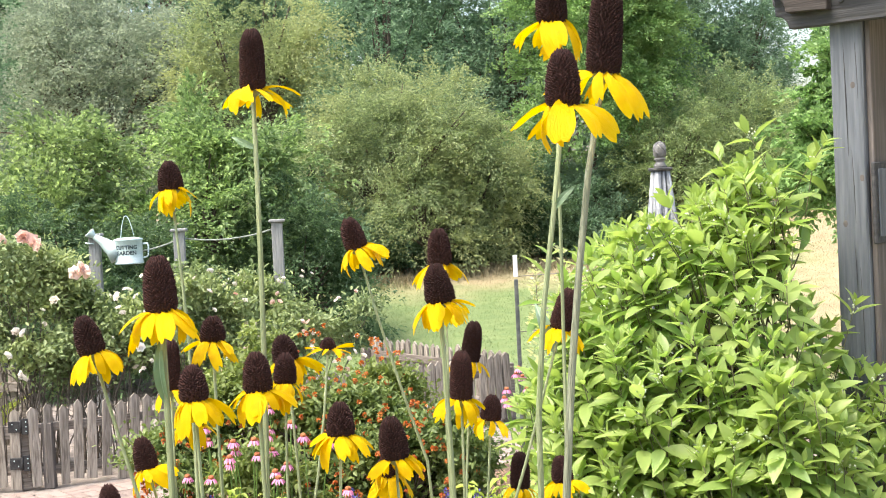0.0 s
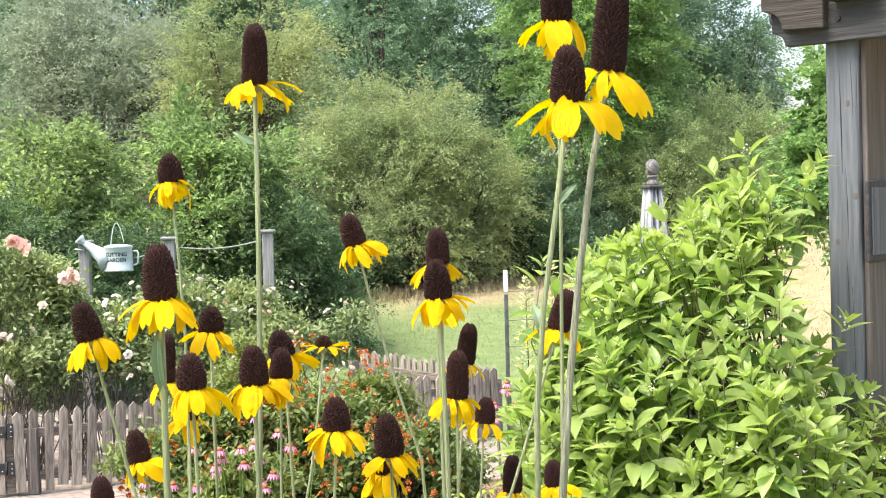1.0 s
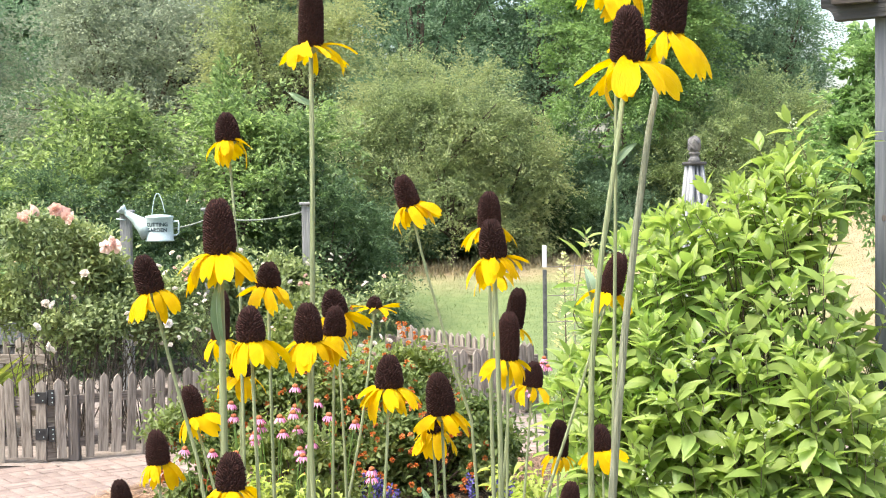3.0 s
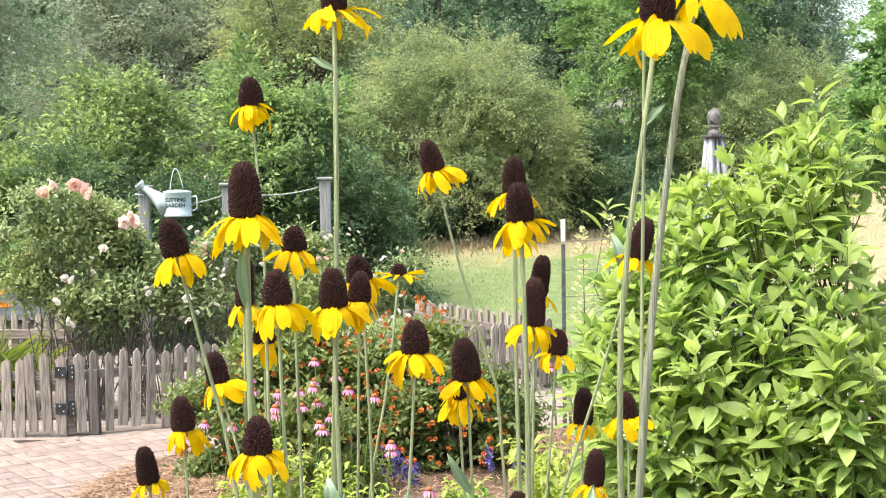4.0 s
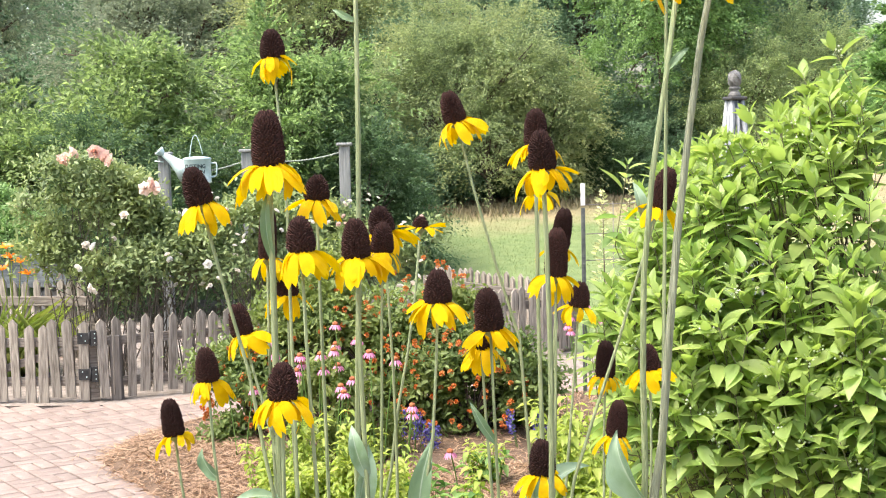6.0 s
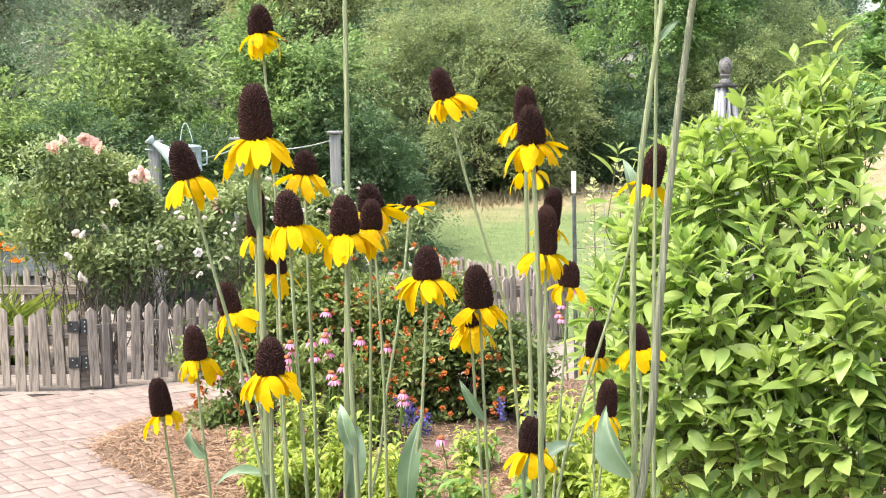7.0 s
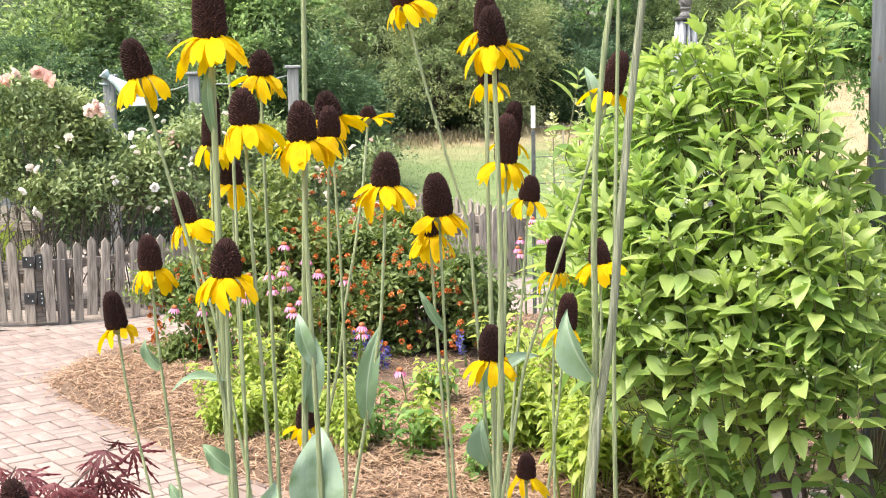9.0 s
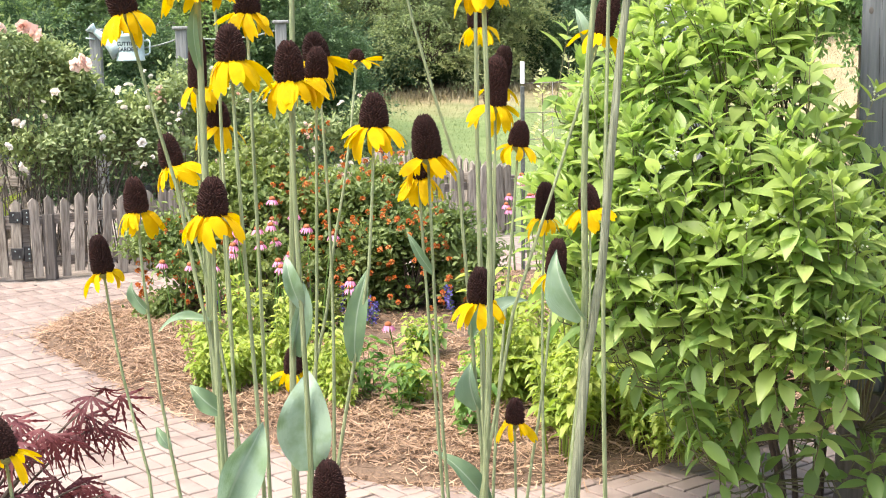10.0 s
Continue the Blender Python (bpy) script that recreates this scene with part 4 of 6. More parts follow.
def big_leaf(parent, base, tip, width, face=(0.1, -1, 0.25), bend=0.10, cup=0.34, label="broad blue-green waxy leaf"):
    """A broad waxy blade from its base on the stem to its tip, with a raised midrib and wavy edge."""
    b, t = Vector(base), Vector(tip)
    near, owner = min(((s, o) for o, ps in STEMS.items() for s in ps), key=lambda q: (q[0] - b).length)
    parent = bpy.data.objects[owner]
    b, t = near, t + near - b
    al = t - b
    length = al.length
    al.normalize()
    nr = (Vector(face) - al * al.dot(Vector(face))).normalized()
    sd = nr.cross(al)
    inv = parent.matrix_world.inverted()
    nu, nv = 15, 9
    vs, fs = [], []
    for i in range(nu):
        u = i / (nu - 1)
        wid = width * (math.sin(math.pi * min(1.0, u * 0.9 + 0.1) ** 0.95) ** 0.8 if u < 0.999 else 0.02)
        for j in range(nv):
            q = j / (nv - 1) * 2 - 1
            up = math.sin(math.pi * u) * bend * length + abs(q) ** 1.25 * wid * cup * (1.0 + 0.5 * math.sin(u * 3 + length * 70)) + 0.09 * width * math.sin(u * 9 + q * 2.5 + length * 90) * abs(q)
            tip_curl = max(0.0, u - 0.72) ** 2 * 1.6 * length
            vs.append(inv @ (b + al * (u * length) + sd * (q * wid / 2 * (1 + 0.12 * q * math.sin(length * 300)) + 0.05 * length * math.sin(u * 3.1)) + nr * (up - tip_curl)))
    for i in range(nu - 1):
        for j in range(nv - 1):
            k = i * nv + j
            fs.append((k, k + 1, k + nv + 1, k + nv))
    me = raw("leaf", [tuple(v) for v in vs], fs, True)
    grid_uv(me, nu, nv)
    return part("leaf", me, M_GLAUC, parent, label)


def coneflower(head, foot, cone, lean=0.0, fwd=0.0, petals=11, thick=0.0036, flat=False, red=False, seed=0, scale=1.0, bow=0.0, label="", skip=None, via=()):
    """A giant coneflower: tall stem from foot to head, dark cone and drooping yellow petals.
    cone: height and width; lean: degrees to the side, fwd: degrees towards the viewer."""
    rng = random.Random(seed)
    far = min(2.4, head[2] / max(0.15, head[2] - 1.1)) if head[2] > 1.3 else 1.0
    foot = (head[0] + (foot[0] - head[0]) * far, head[1] + (foot[1] - head[1]) * far)
    o = Vector((foot[0], foot[1], 0))
    ob = thing("giant_coneflower", (foot[0], foot[1], 0), 0, category="flower", group="giant coneflowers",
               label=label or "tall yellow coneflower with a dark brown cone and drooping petals")
    hd = Vector(head) - o
    ax = Euler((radians(fwd), radians(lean), 0)).to_matrix() @ Vector((0, 0, 1))
    m = Vector((hd.x, hd.y, hd.z * 0.45)) - ax * 0.0 + Vector((bow - ax.x * 0.55, -ax.y * 0.3, 0))
    m = m * 0.6 + Vector((hd.x * 0.5, hd.y * 0.5, hd.z * 0.45)) * 0.4
    pts = curve_pts((0, 0, -0.03), m, hd, 18)
    if via:
        # the stem bends through given places
        keys = [Vector((0, 0, -0.03))] + [Vector(q) - o for q in via] + [hd]
        keys = [keys[0] * 2 - keys[1]] + keys + [keys[-1] * 2 - keys[-2]]
        zs = [-0.03 + (hd.z + 0.03) * i / 17 for i in range(18)]
        pts = []
        for z in zs:
            i = max(k for k in range(1, len(keys) - 2) if keys[k].z <= z + 1e-6)
            u = (z - keys[i].z) / (keys[i + 1].z - keys[i].z)
            a, b, c, d = keys[i - 1:i + 3]
            q = 0.5 * (2 * b + (c - a) * u + (2 * a - 5 * b + 4 * c - d) * u * u + (3 * b - a - 3 * c + d) * u ** 3)
            pts.append(Vector((q.x, q.y, z)))
    # a little sway along the stem
    w1, w2 = rng.uniform(0, 6.3), rng.uniform(0, 6.3)
    for k, q in enumerate(pts):
        u = k / 17
        q += Vector((math.sin(u * 7 + w1), math.sin(u * 6 + w2), 0)) * (0.010 * math.sin(math.pi * u) * (0.35 if via else 1.0))
    STEMS[ob.name] = [o + q for k in range(17) for q in (pts[k], pts[k].lerp(pts[k + 1], 0.33), pts[k].lerp(pts[k + 1], 0.66))]
    rad = [thick * (1.35 - 0.75 * i / 17) for i in range(18)]
    part("stem", tube("stem", pts, rad, 8), M_STEM_RED if red else M_STEM, ob)
    key = (round(cone[0], 3), round(cone[1] * 0.93, 3))
    if key not in CONES:
        CONES[key] = cone_mesh(*key, "cone", len(CONES))
    d = (pts[-1] - pts[-2]).normalized()
    axis = (ax * 0.75 + d * 0.25).normalized()
    turn = axis.to_track_quat("Z", "Y").to_matrix().to_4x4()
    base = Matrix.Translation(hd) @ turn
    c = part("cone", CONES[key], None, ob, "dark brown bristly seed cone")
    c.matrix_basis = base @ Matrix.Rotation(rng.uniform(0, 6), 4, "Z")
    v, f = ring_loft([(thick * 0.6, -0.012), (cone[1] * 0.30, -0.004), (cone[1] * 0.40, 0.001)], 12)
    part("calyx", raw("calyx", v, f, True), M_STEM, ob).matrix_basis = base
    bank = PETALS_RAGGED if flat == "ragged" else PETALS_FLAT if flat else PETALS
    petals = petals if flat or petals < 9 else petals + 2
    for k in range(petals):
        a = 2 * math.pi * (k + rng.uniform(-0.4, 0.4)) / petals
        if skip and rng.random() < skip:
            continue
        p = part("petal", bank[rng.randrange(len(bank))], None, ob)
        s = scale * rng.uniform(0.68, 1.14)
        p.matrix_basis = base @ Matrix.Rotation(a, 4, "Z") @ pose(cone[1] * 0.36, 0, 0.001, rng.uniform(-34, 34), rng.uniform(-17, 19), rng.uniform(-20, 20)) @ Matrix.Diagonal((s, s * rng.uniform(0.8, 1.15), s, 1))
    return ob


tall = coneflower((-0.234, 2.236, 2.204), (-0.239, 2.189), (0.100, 0.042), 2, petals=13, thick=0.0066, seed=1, flat="ragged", label="tallest yellow coneflower with a long dark cone", scale=1.35, skip=0.1)
coneflower((0.236, 1.92, 2.252), (0.236, 1.94), (0.075, 0.044), 0, petals=8, seed=2, scale=1.25)
coneflower((0.222, 1.66, 2.117), (0.165, 1.66), (0.068, 0.043), 0, petals=8, thick=0.0052, seed=3, scale=1.42, skip=0.1, label="yellow coneflower with few broad petals and a blunt dark cone",
                via=((0.136, 1.70, 1.0), (0.178, 1.712, 1.40), (0.176, 1.69, 1.52), (0.172, 1.665, 1.70), (0.184, 1.66, 1.855), (0.206, 1.66, 2.0)))
PC = coneflower((0.283, 1.74, 2.161), (0.150, 1.70), (0.115, 0.045), 4, petals=8, thick=0.0068, seed=4, red=True, scale=1.42, label="tall yellow coneflower with a long cone on a purplish stem", via=((0.136, 1.70, 1.0), (0.182, 1.71, 1.39), (0.202, 1.715, 1.525), (0.218, 1.72, 1.74), (0.250, 1.73, 2.0)))
coneflower((-0.354, 2.117, 2.045), (-0.336, 2.043), (0.044, 0.039), -3, petals=9, seed=5, via=((-0.335, 2.1, 1.801), (-0.344, 2.1, 1.96)), scale=1.0)
PD = coneflower((-0.301, 1.736, 1.882), (-0.284, 1.757), (0.071, 0.042), -2, petals=13, thick=0.0068, seed=6, scale=1.22, label="large yellow coneflower with a thick dark cone and full petals")
coneflower((-0.388, 1.72, 1.834), (-0.298, 1.745), (0.048, 0.034), -16, petals=9, seed=7, via=((-0.301, 1.73, 1.45), (-0.325, 1.73, 1.567), (-0.363, 1.73, 1.72)), scale=0.95, bow=-0.05)
coneflower((-0.25, 1.81, 1.834), (-0.205, 1.870), (0.032, 0.033), 6, petals=11, seed=8, scale=0.9)
coneflower((-0.250, 1.657, 1.776), (-0.240, 1.698), (0.042, 0.035), -3, petals=10, seed=9, scale=1.0)
coneflower((-0.381, 2.167, 1.726), (-0.343, 2.080), (0.078, 0.028), 3, petals=8, seed=10, scale=0.85, label="yellow coneflower with a slender dark cone")
coneflower((-0.355, 2.199, 1.662), (-0.337, 2.104), (0.040, 0.036), 0, petals=9, seed=11, scale=0.9)
PE = coneflower((-0.217, 1.993, 1.739), (-0.219, 2.007), (0.057, 0.043), -2, petals=12, thick=0.0055, seed=12, scale=1.08)
coneflower((-0.184, 2.05, 1.742), (-0.215, 2.050), (0.044, 0.034), 4, petals=9, seed=13)
coneflower((-0.188, 2.119, 1.768), (-0.212, 2.102), (0.040, 0.041), -11, petals=10, seed=14)
coneflower((-0.142, 2.348, 1.76), (-0.226, 2.273), (0.018, 0.026), 0, petals=9, seed=15, via=((-0.220, 2.3, 1.251), (-0.186, 2.3, 1.437), (-0.158, 2.32, 1.60)), scale=0.8, flat=True, label="small newly opened coneflower with flat yellow petals")
coneflower((-0.069, 2.138, 1.939), (0.035, 2.128), (0.049, 0.036), -17, petals=11, seed=16, via=((0.022, 2.15, 1.62), (-0.017, 2.15, 1.739), (-0.040, 2.15, 1.815)), scale=0.95, bow=-0.02)
coneflower((0.06, 2.294, 1.9), (0.054, 2.245), (0.060, 0.040), 0, petals=10, thick=0.005, seed=17, scale=1.05)
PF = coneflower((0.058, 1.85, 1.868), (0.038, 1.913), (0.052, 0.038), -5, petals=12, thick=0.0055, seed=18, scale=1.05)
coneflower((0.067, 2.45, 1.813), (0.065, 2.363), (0.050, 0.036), 0, petals=8, seed=19)
coneflower((0.107, 2.529, 1.706), (0.098, 2.422), (0.074, 0.035), 11, petals=8, seed=20, scale=0.95, label="yellow coneflower with a tilted slender dark cone")
coneflower((0.084, 2.13, 1.693), (0.064, 2.123), (0.075, 0.036), 3, petals=10, seed=21, label="yellow coneflower with a long dark cone")
coneflower((0.139, 2.49, 1.600), (0.101, 2.393), (0.045, 0.038), 9, petals=8, seed=22, scale=0.9)
coneflower((-0.095, 1.949, 1.675), (-0.165, 1.974), (0.047, 0.041), 0, petals=12, seed=23, via=((-0.155, 1.93, 1.205), (-0.137, 1.93, 1.289), (-0.107, 1.93, 1.455)), scale=1.05)
N24 = coneflower((-0.020, 2.021, 1.624), (-0.000, 2.041), (0.062, 0.043), -7, petals=12, seed=24, scale=0.95, bow=-0.01)
coneflower((-0.035, 2.075, 1.588), (0.009, 2.081), (0.030, 0.036), -2, petals=9, seed=25, scale=0.95)
coneflower((-0.418, 2.13, 1.606), (-0.330, 2.052), (0.050, 0.036), -9, petals=9, seed=26, via=((-0.324, 2.1, 1.191), (-0.364, 2.1, 1.427)), scale=0.95, bow=-0.04)
N26 = coneflower((-0.462, 2.063, 1.544), (-0.414, 2.060), (0.051, 0.036), -4, petals=10, seed=27, via=((-0.415, 2.06, 1.095), (-0.450, 2.06, 1.383)), scale=0.95)
N27 = coneflower((-0.558, 2.226, 1.424), (-0.472, 2.182), (0.061, 0.035), -9, petals=8, seed=28, via=((-0.498, 2.21, 1.122), (-0.541, 2.22, 1.296)), scale=0.9, bow=-0.02)
coneflower((-0.277, 1.644, 1.592), (-0.278, 1.688), (0.045, 0.037), 2, petals=13, thick=0.0042, seed=29, scale=0.98)
coneflower((0.191, 2.547, 1.459), (0.169, 2.435), (0.067, 0.037), 2, petals=9, seed=30, scale=0.9)
coneflower((0.265, 2.451, 1.488), (0.187, 2.363), (0.045, 0.039), -8, petals=9, seed=31, scale=0.9)
PG = coneflower((0.243, 2.1, 1.8), (0.13, 2.1), (0.063, 0.035), 17, petals=8, seed=32, bow=0.03, label="yellow coneflower leaning beside a broad leaf",
                via=((0.045, 2.1, 1.0), (0.114, 2.12, 1.395), (0.173, 2.125, 1.567), (0.213, 2.135, 1.69)))
coneflower((0.194, 2.35, 1.387), (0.141, 2.288), (0.062, 0.035), 6, petals=9, seed=33, via=((0.140, 2.33, 1.013), (0.170, 2.33, 1.177)), scale=0.9)
coneflower((0.053, 1.934, 1.423), (0.063, 1.975), (0.049, 0.038), -1, petals=12, seed=34)
coneflower((-0.26, 2.3, 1.232), (-0.22, 2.3), (0.043, 0.031), 0, petals=8, seed=35, scale=0.85)
coneflower((0.116, 2.221, 1.161), (0.12, 2.2), (0.040, 0.031), 2, petals=8, seed=36, scale=0.8)
coneflower((-0.155, 1.75, 1.192), (-0.15, 1.75), (0.056, 0.043), -2, petals=12, seed=37)
coneflower((-0.539, 1.62, 1.303), (-0.50, 1.65), (0.045, 0.034), -12, petals=8, seed=38, scale=0.9)

# waxy leaves on the stems
big_leaf(PE, (-0.213, 1.996, 1.150), (-0.212, 2.015, 1.298), 0.082, (0.15, -1, 0.35), 0.05, 0.30)
big_leaf(PD, (-0.280, 1.648, 1.215), (-0.228, 1.652, 1.318), 0.054, (0.35, -1, 0.1), 0.06, 0.5)
big_leaf(PC, (0.188, 1.663, 1.453), (0.151, 1.676, 1.540), 0.036, (-0.55, -1, 0.1), 0.06, 0.5)
big_leaf(PG, (0.160, 2.119, 1.056), (0.084, 2.100, 1.152), 0.036, (-0.2, -0.6, 0.9), 0.16, 0.3, label="pale drooping waxy leaf")
big_leaf(PF, (0.087, 2.186, 1.322), (0.172, 2.195, 1.388), 0.034, (-0.3, -0.8, 0.7), 0.08, 0.4, label="pale grey-green waxy leaf")
big_leaf(PF, (0.025, 2.143, 1.213), (0.012, 2.140, 1.290), 0.040, (-0.4, -1, 0.1), 0.05, 0.5)
big_leaf(tall, (-0.218, 2.243, 1.294), (-0.191, 2.250, 1.413), 0.036, (0.6, -1, 0.1), 0.05, 0.5)
big_leaf(PD, (-0.306, 1.719, 1.334), (-0.343, 1.715, 1.372), 0.028, (-0.2, -0.8, 0.6), 0.1, 0.4)
big_leaf(N26, (-0.448, 2.062, 1.379), (-0.476, 2.069, 1.424), 0.022, (-0.5, -1, 0.1), 0.05, 0.5)
big_leaf(PD, (-0.290, 1.732, 1.453), (-0.358, 1.715, 1.450), 0.018, (0.0, -0.5, 1.0), 0.14, 0.3, label="pale waxy leaf seen edge-on")
big_leaf(PE, (-0.181, 1.921, 1.338), (-0.160, 1.941, 1.468), 0.032)
big_leaf(PG, (0.255, 2.043, 1.770), (0.230, 2.046, 1.847), 0.022, label="pale upright waxy leaf")
big_leaf(PD, (-0.288, 1.703, 1.765), (-0.292, 1.709, 1.855), 0.014)
big_leaf(tall, (-0.235, 2.187, 2.093), (-0.274, 2.187, 2.115), 0.012)
big_leaf(PC, (0.226, 1.685, 1.998), (0.254, 1.687, 2.025), 0.009)
big_leaf(N27, (-0.444, 2.075, 1.161), (-0.465, 2.080, 1.194), 0.018)
big_leaf(PE, (-0.213, 1.927, 1.413), (-0.235, 1.936, 1.490), 0.026)
big_leaf(N24, (0.018, 2.004, 1.441), (-0.019, 2.011, 1.503), 0.015)


# ======== near foliage ========
def blade(nu=6, nv=3, fold=0.22, droop=0.30, peak=0.42, wave=0.0):
    """A unit leaf along +x, one wide across y, folded at the midrib and bent down to its tip."""
    vs, fs = [], []
    for i in range(nu):
        u = i / (nu - 1)
        w = 0.5 * (math.sin(math.pi * u ** (math.log(0.5) / math.log(peak))) ** 0.9) if 0 < u < 1 else 0.012
        for j in range(nv):
            q = j / (nv - 1) * 2 - 1
            vs.append((u, q * w, abs(q) * w * fold * 2 - droop * u * u + wave * math.sin(u * 14 + q) * abs(q)))
    for i in range(nu - 1):
        for j in range(nv - 1):
            a = i * nv + j
            fs.append((a, a + 1, a + nv + 1, a + nv))
    return np.array(vs), np.array(fs)


def leaf_frames(along, normal):
    along = unit(along)
    normal = unit(normal - along * (along * normal).sum(1, keepdims=True))
    return along, np.cross(normal, along), normal


def batch(name, shape, pos, along, normal, length, width, smooth=True):
    """Many leaves of one shape in one mesh."""
    bv, bf = shape
    a, s, n = leaf_frames(along, normal)
    L, W = np.asarray(length)[:, None, None], np.asarray(width)[:, None, None]
    v = pos[:, None] + a[:, None] * bv[None, :, 0:1] * L + s[:, None] * bv[None, :, 1:2] * W + n[:, None] * bv[None, :, 2:3] * (0.4 * L + 0.6 * W)
    f = (bf[None] + (np.arange(len(pos)) * len(bv))[:, None, None]).reshape(-1, bf.shape[1])
    return raw(name, v.reshape(-1, 3), f, smooth)


def leaf_object(name, me, parent, p, a, n, length, width):
    aa, ss, nn = (q[0] for q in leaf_frames(np.array([a]), np.array([n])))
    o = part(name, me, None, parent)
    h = 0.4 * length + 0.6 * width
    o.matrix_basis = Matrix(((aa[0] * length, ss[0] * width, nn[0] * h, p[0]), (aa[1] * length, ss[1] * width, nn[1] * h, p[1]),
                             (aa[2] * length, ss[2] * width, nn[2] * h, p[2]), (0, 0, 0, 1)))
    return o


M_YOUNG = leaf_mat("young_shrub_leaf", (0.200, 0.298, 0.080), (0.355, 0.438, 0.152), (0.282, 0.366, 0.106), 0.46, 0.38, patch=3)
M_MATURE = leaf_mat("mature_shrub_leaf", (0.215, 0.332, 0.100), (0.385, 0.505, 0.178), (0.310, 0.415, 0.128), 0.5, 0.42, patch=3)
# dark leaf: oldest nodes, and low shoots whose shade is put into the colour
M_OLD_SHADED = leaf_mat("old_and_shaded_shrub_leaf", (0.125, 0.210, 0.062), (0.235, 0.345, 0.108), (0.170, 0.262, 0.075), 0.48, 0.4, patch=3)
M_YOUNG_O = leaf_mat("shrub_leaf_pale", (0.200, 0.298, 0.080), (0.355, 0.438, 0.152), None, 0.46, 0.38, objects=True)
M_SHOOT = plain_mat("shrub_shoot", (0.10, 0.095, 0.045), (0.17, 0.165, 0.075), 20, 0.8, 0.3)
M_BUD = plain_mat("white_bud", (0.52, 0.58, 0.38), (0.70, 0.74, 0.55), 50, 0.6, 0.0)


BUSH_TOP = ((0.26, 1.22), (0.36, 1.40), (0.45, 1.66), (0.58, 1.82), (0.72, 1.92), (0.92, 1.95), (1.04, 2.07), (1.16, 2.14), (1.24, 2.00), (1.31, 1.68), (1.42, 1.54), (1.55, 1.42), (2.2, 1.34))


def build_bush():
    rng = np.random.default_rng(61)
    base = Vector((1.36, 4.95, 0.0))
    ob = thing("leafy_shrub", tuple(base), 0, label="large lance-leaved green shrub with pale new shoots by the arbour", category="shrub")
    bx, bz = zip(*BUSH_TOP)
    # upright shoots, thick over the outside of the shrub and thin inside and near the ground
    tips = []
    while len(tips) < 900:
        x, y, z = rng.uniform(0.30, 2.15), rng.uniform(4.05, 5.35), rng.uniform(0.28, 2.2)
        top = np.interp(x, bx, bz) - 0.62 * max(0.0, (4.62 - y) / 0.5) - 0.25 * max(0.0, y - 5.0)
        if z > top:
            continue
        low = 1.12 - 1.15 * (x - 0.3) if x < 0.95 else 0.34
        # the crown overhangs its narrower foot
        slim = 0.54 + 0.46 * min(1.0, max(0.0, (z - 0.25) / 0.6))
        q = math.hypot((x - 1.25) / (0.98 if x < 1.25 else 0.93), (y - 4.72) / 0.68) / slim
        if q > 1 or z < low:
            continue
        skin = max(q, 1 - (top - z) / 0.55)
        if y > 4.9 and rng.uniform() < 0.5:
            continue
        if z > top - 0.16 and rng.uniform() < 0.45:
            continue
        if skin < 0.6 or rng.uniform() > skin ** 1.6 or (z < 0.9 and rng.uniform() < (0.72 if x < 1.0 else 0.84)):
            continue
        # a thin place beside the post, where boughs and the bank beyond show through
        if 1.22 < x < 1.62 and 1.34 < z < 1.85 and rng.uniform() < 0.5:
            continue
        if math.hypot(x - 1.58, y - 4.9) < 0.15 or (y > 4.85 and x > 1.42):
            continue
        tips.append((x, y, z))
    # tall leaders over the top
    for x, y, z in ((1.14, 4.75, 2.21), (1.05, 4.8, 2.12), (1.18, 4.85, 2.10), (1.39, 4.66, 2.15), (1.36, 4.7, 2.10), (0.84, 4.7, 1.99),
                    (0.70, 4.65, 1.9), (0.44, 4.75, 1.82), (0.52, 4.6, 1.78), (0.95, 4.75, 1.98), (1.22, 4.7, 2.05), (1.10, 4.65, 2.02), (1.48, 4.68, 1.60),
                    (0.48, 4.65, 1.46), (0.36, 4.8, 1.30), (0.52, 4.55, 1.26), (0.42, 4.75, 1.22), (0.55, 4.7, 1.55), (0.50, 4.8, 1.12), (0.40, 4.6, 1.08), (0.54, 4.5, 1.00)):
        tips.append((x, y, z))
    tips = np.array(tips) - np.array(base)
    P, A, N, L, W, Y = [], [], [], [], [], []
    hubs, roots = [], []
    for k in range(7):
        w = k * 2.4
        h = Vector((math.cos(w) * 0.10, math.sin(w) * 0.08, -0.03))
        e = Vector((math.cos(w) * 0.32 - 0.08, math.sin(w) * 0.22 - 0.12, rng.uniform(0.5, 0.85)))
        hubs.append(e)
        part("stem", tube("stem", curve_pts(h, h * 1.2 + Vector((0, 0, 0.4)), e, 8), [0.013 - 0.0008 * i for i in range(8)], 7), M_TWIG, ob)
    forks = []
    for k in range(130):
        t = Vector(tips[rng.integers(len(tips))])
        mid = Vector((-0.1, -0.2, 1.0))
        e = mid.lerp(t, 0.62)
        e.z = min(e.z, t.z - 0.12)
        h = min(hubs, key=lambda q: (q - e).length + rng.uniform(0, 0.3))
        m = h.lerp(e, 0.5) + Vector((rng.normal() * 0.05, rng.normal() * 0.05, -0.04))
        part("bough", tube("bough", curve_pts(h, m, e, 7), [0.0075 - 0.0007 * i for i in range(7)], 5), M_TWIG, ob)
        forks.append(e)
    paths, marks = [], []
    for t in tips:
        t = Vector(t)
        out = Vector((t.x + 0.1, t.y + 0.25, 0))
        out = out.normalized() if out.length > 0.05 else Vector((0, -1, 0))
        g = (Vector((0, 0, 1)) + out * rng.uniform(0.15, 0.6) + Vector(rng.normal(size=3)) * 0.14).normalized()
        s1 = (g.orthogonal().normalized())
        s2 = g.cross(s1)
        ph = rng.uniform(0, 6.3)
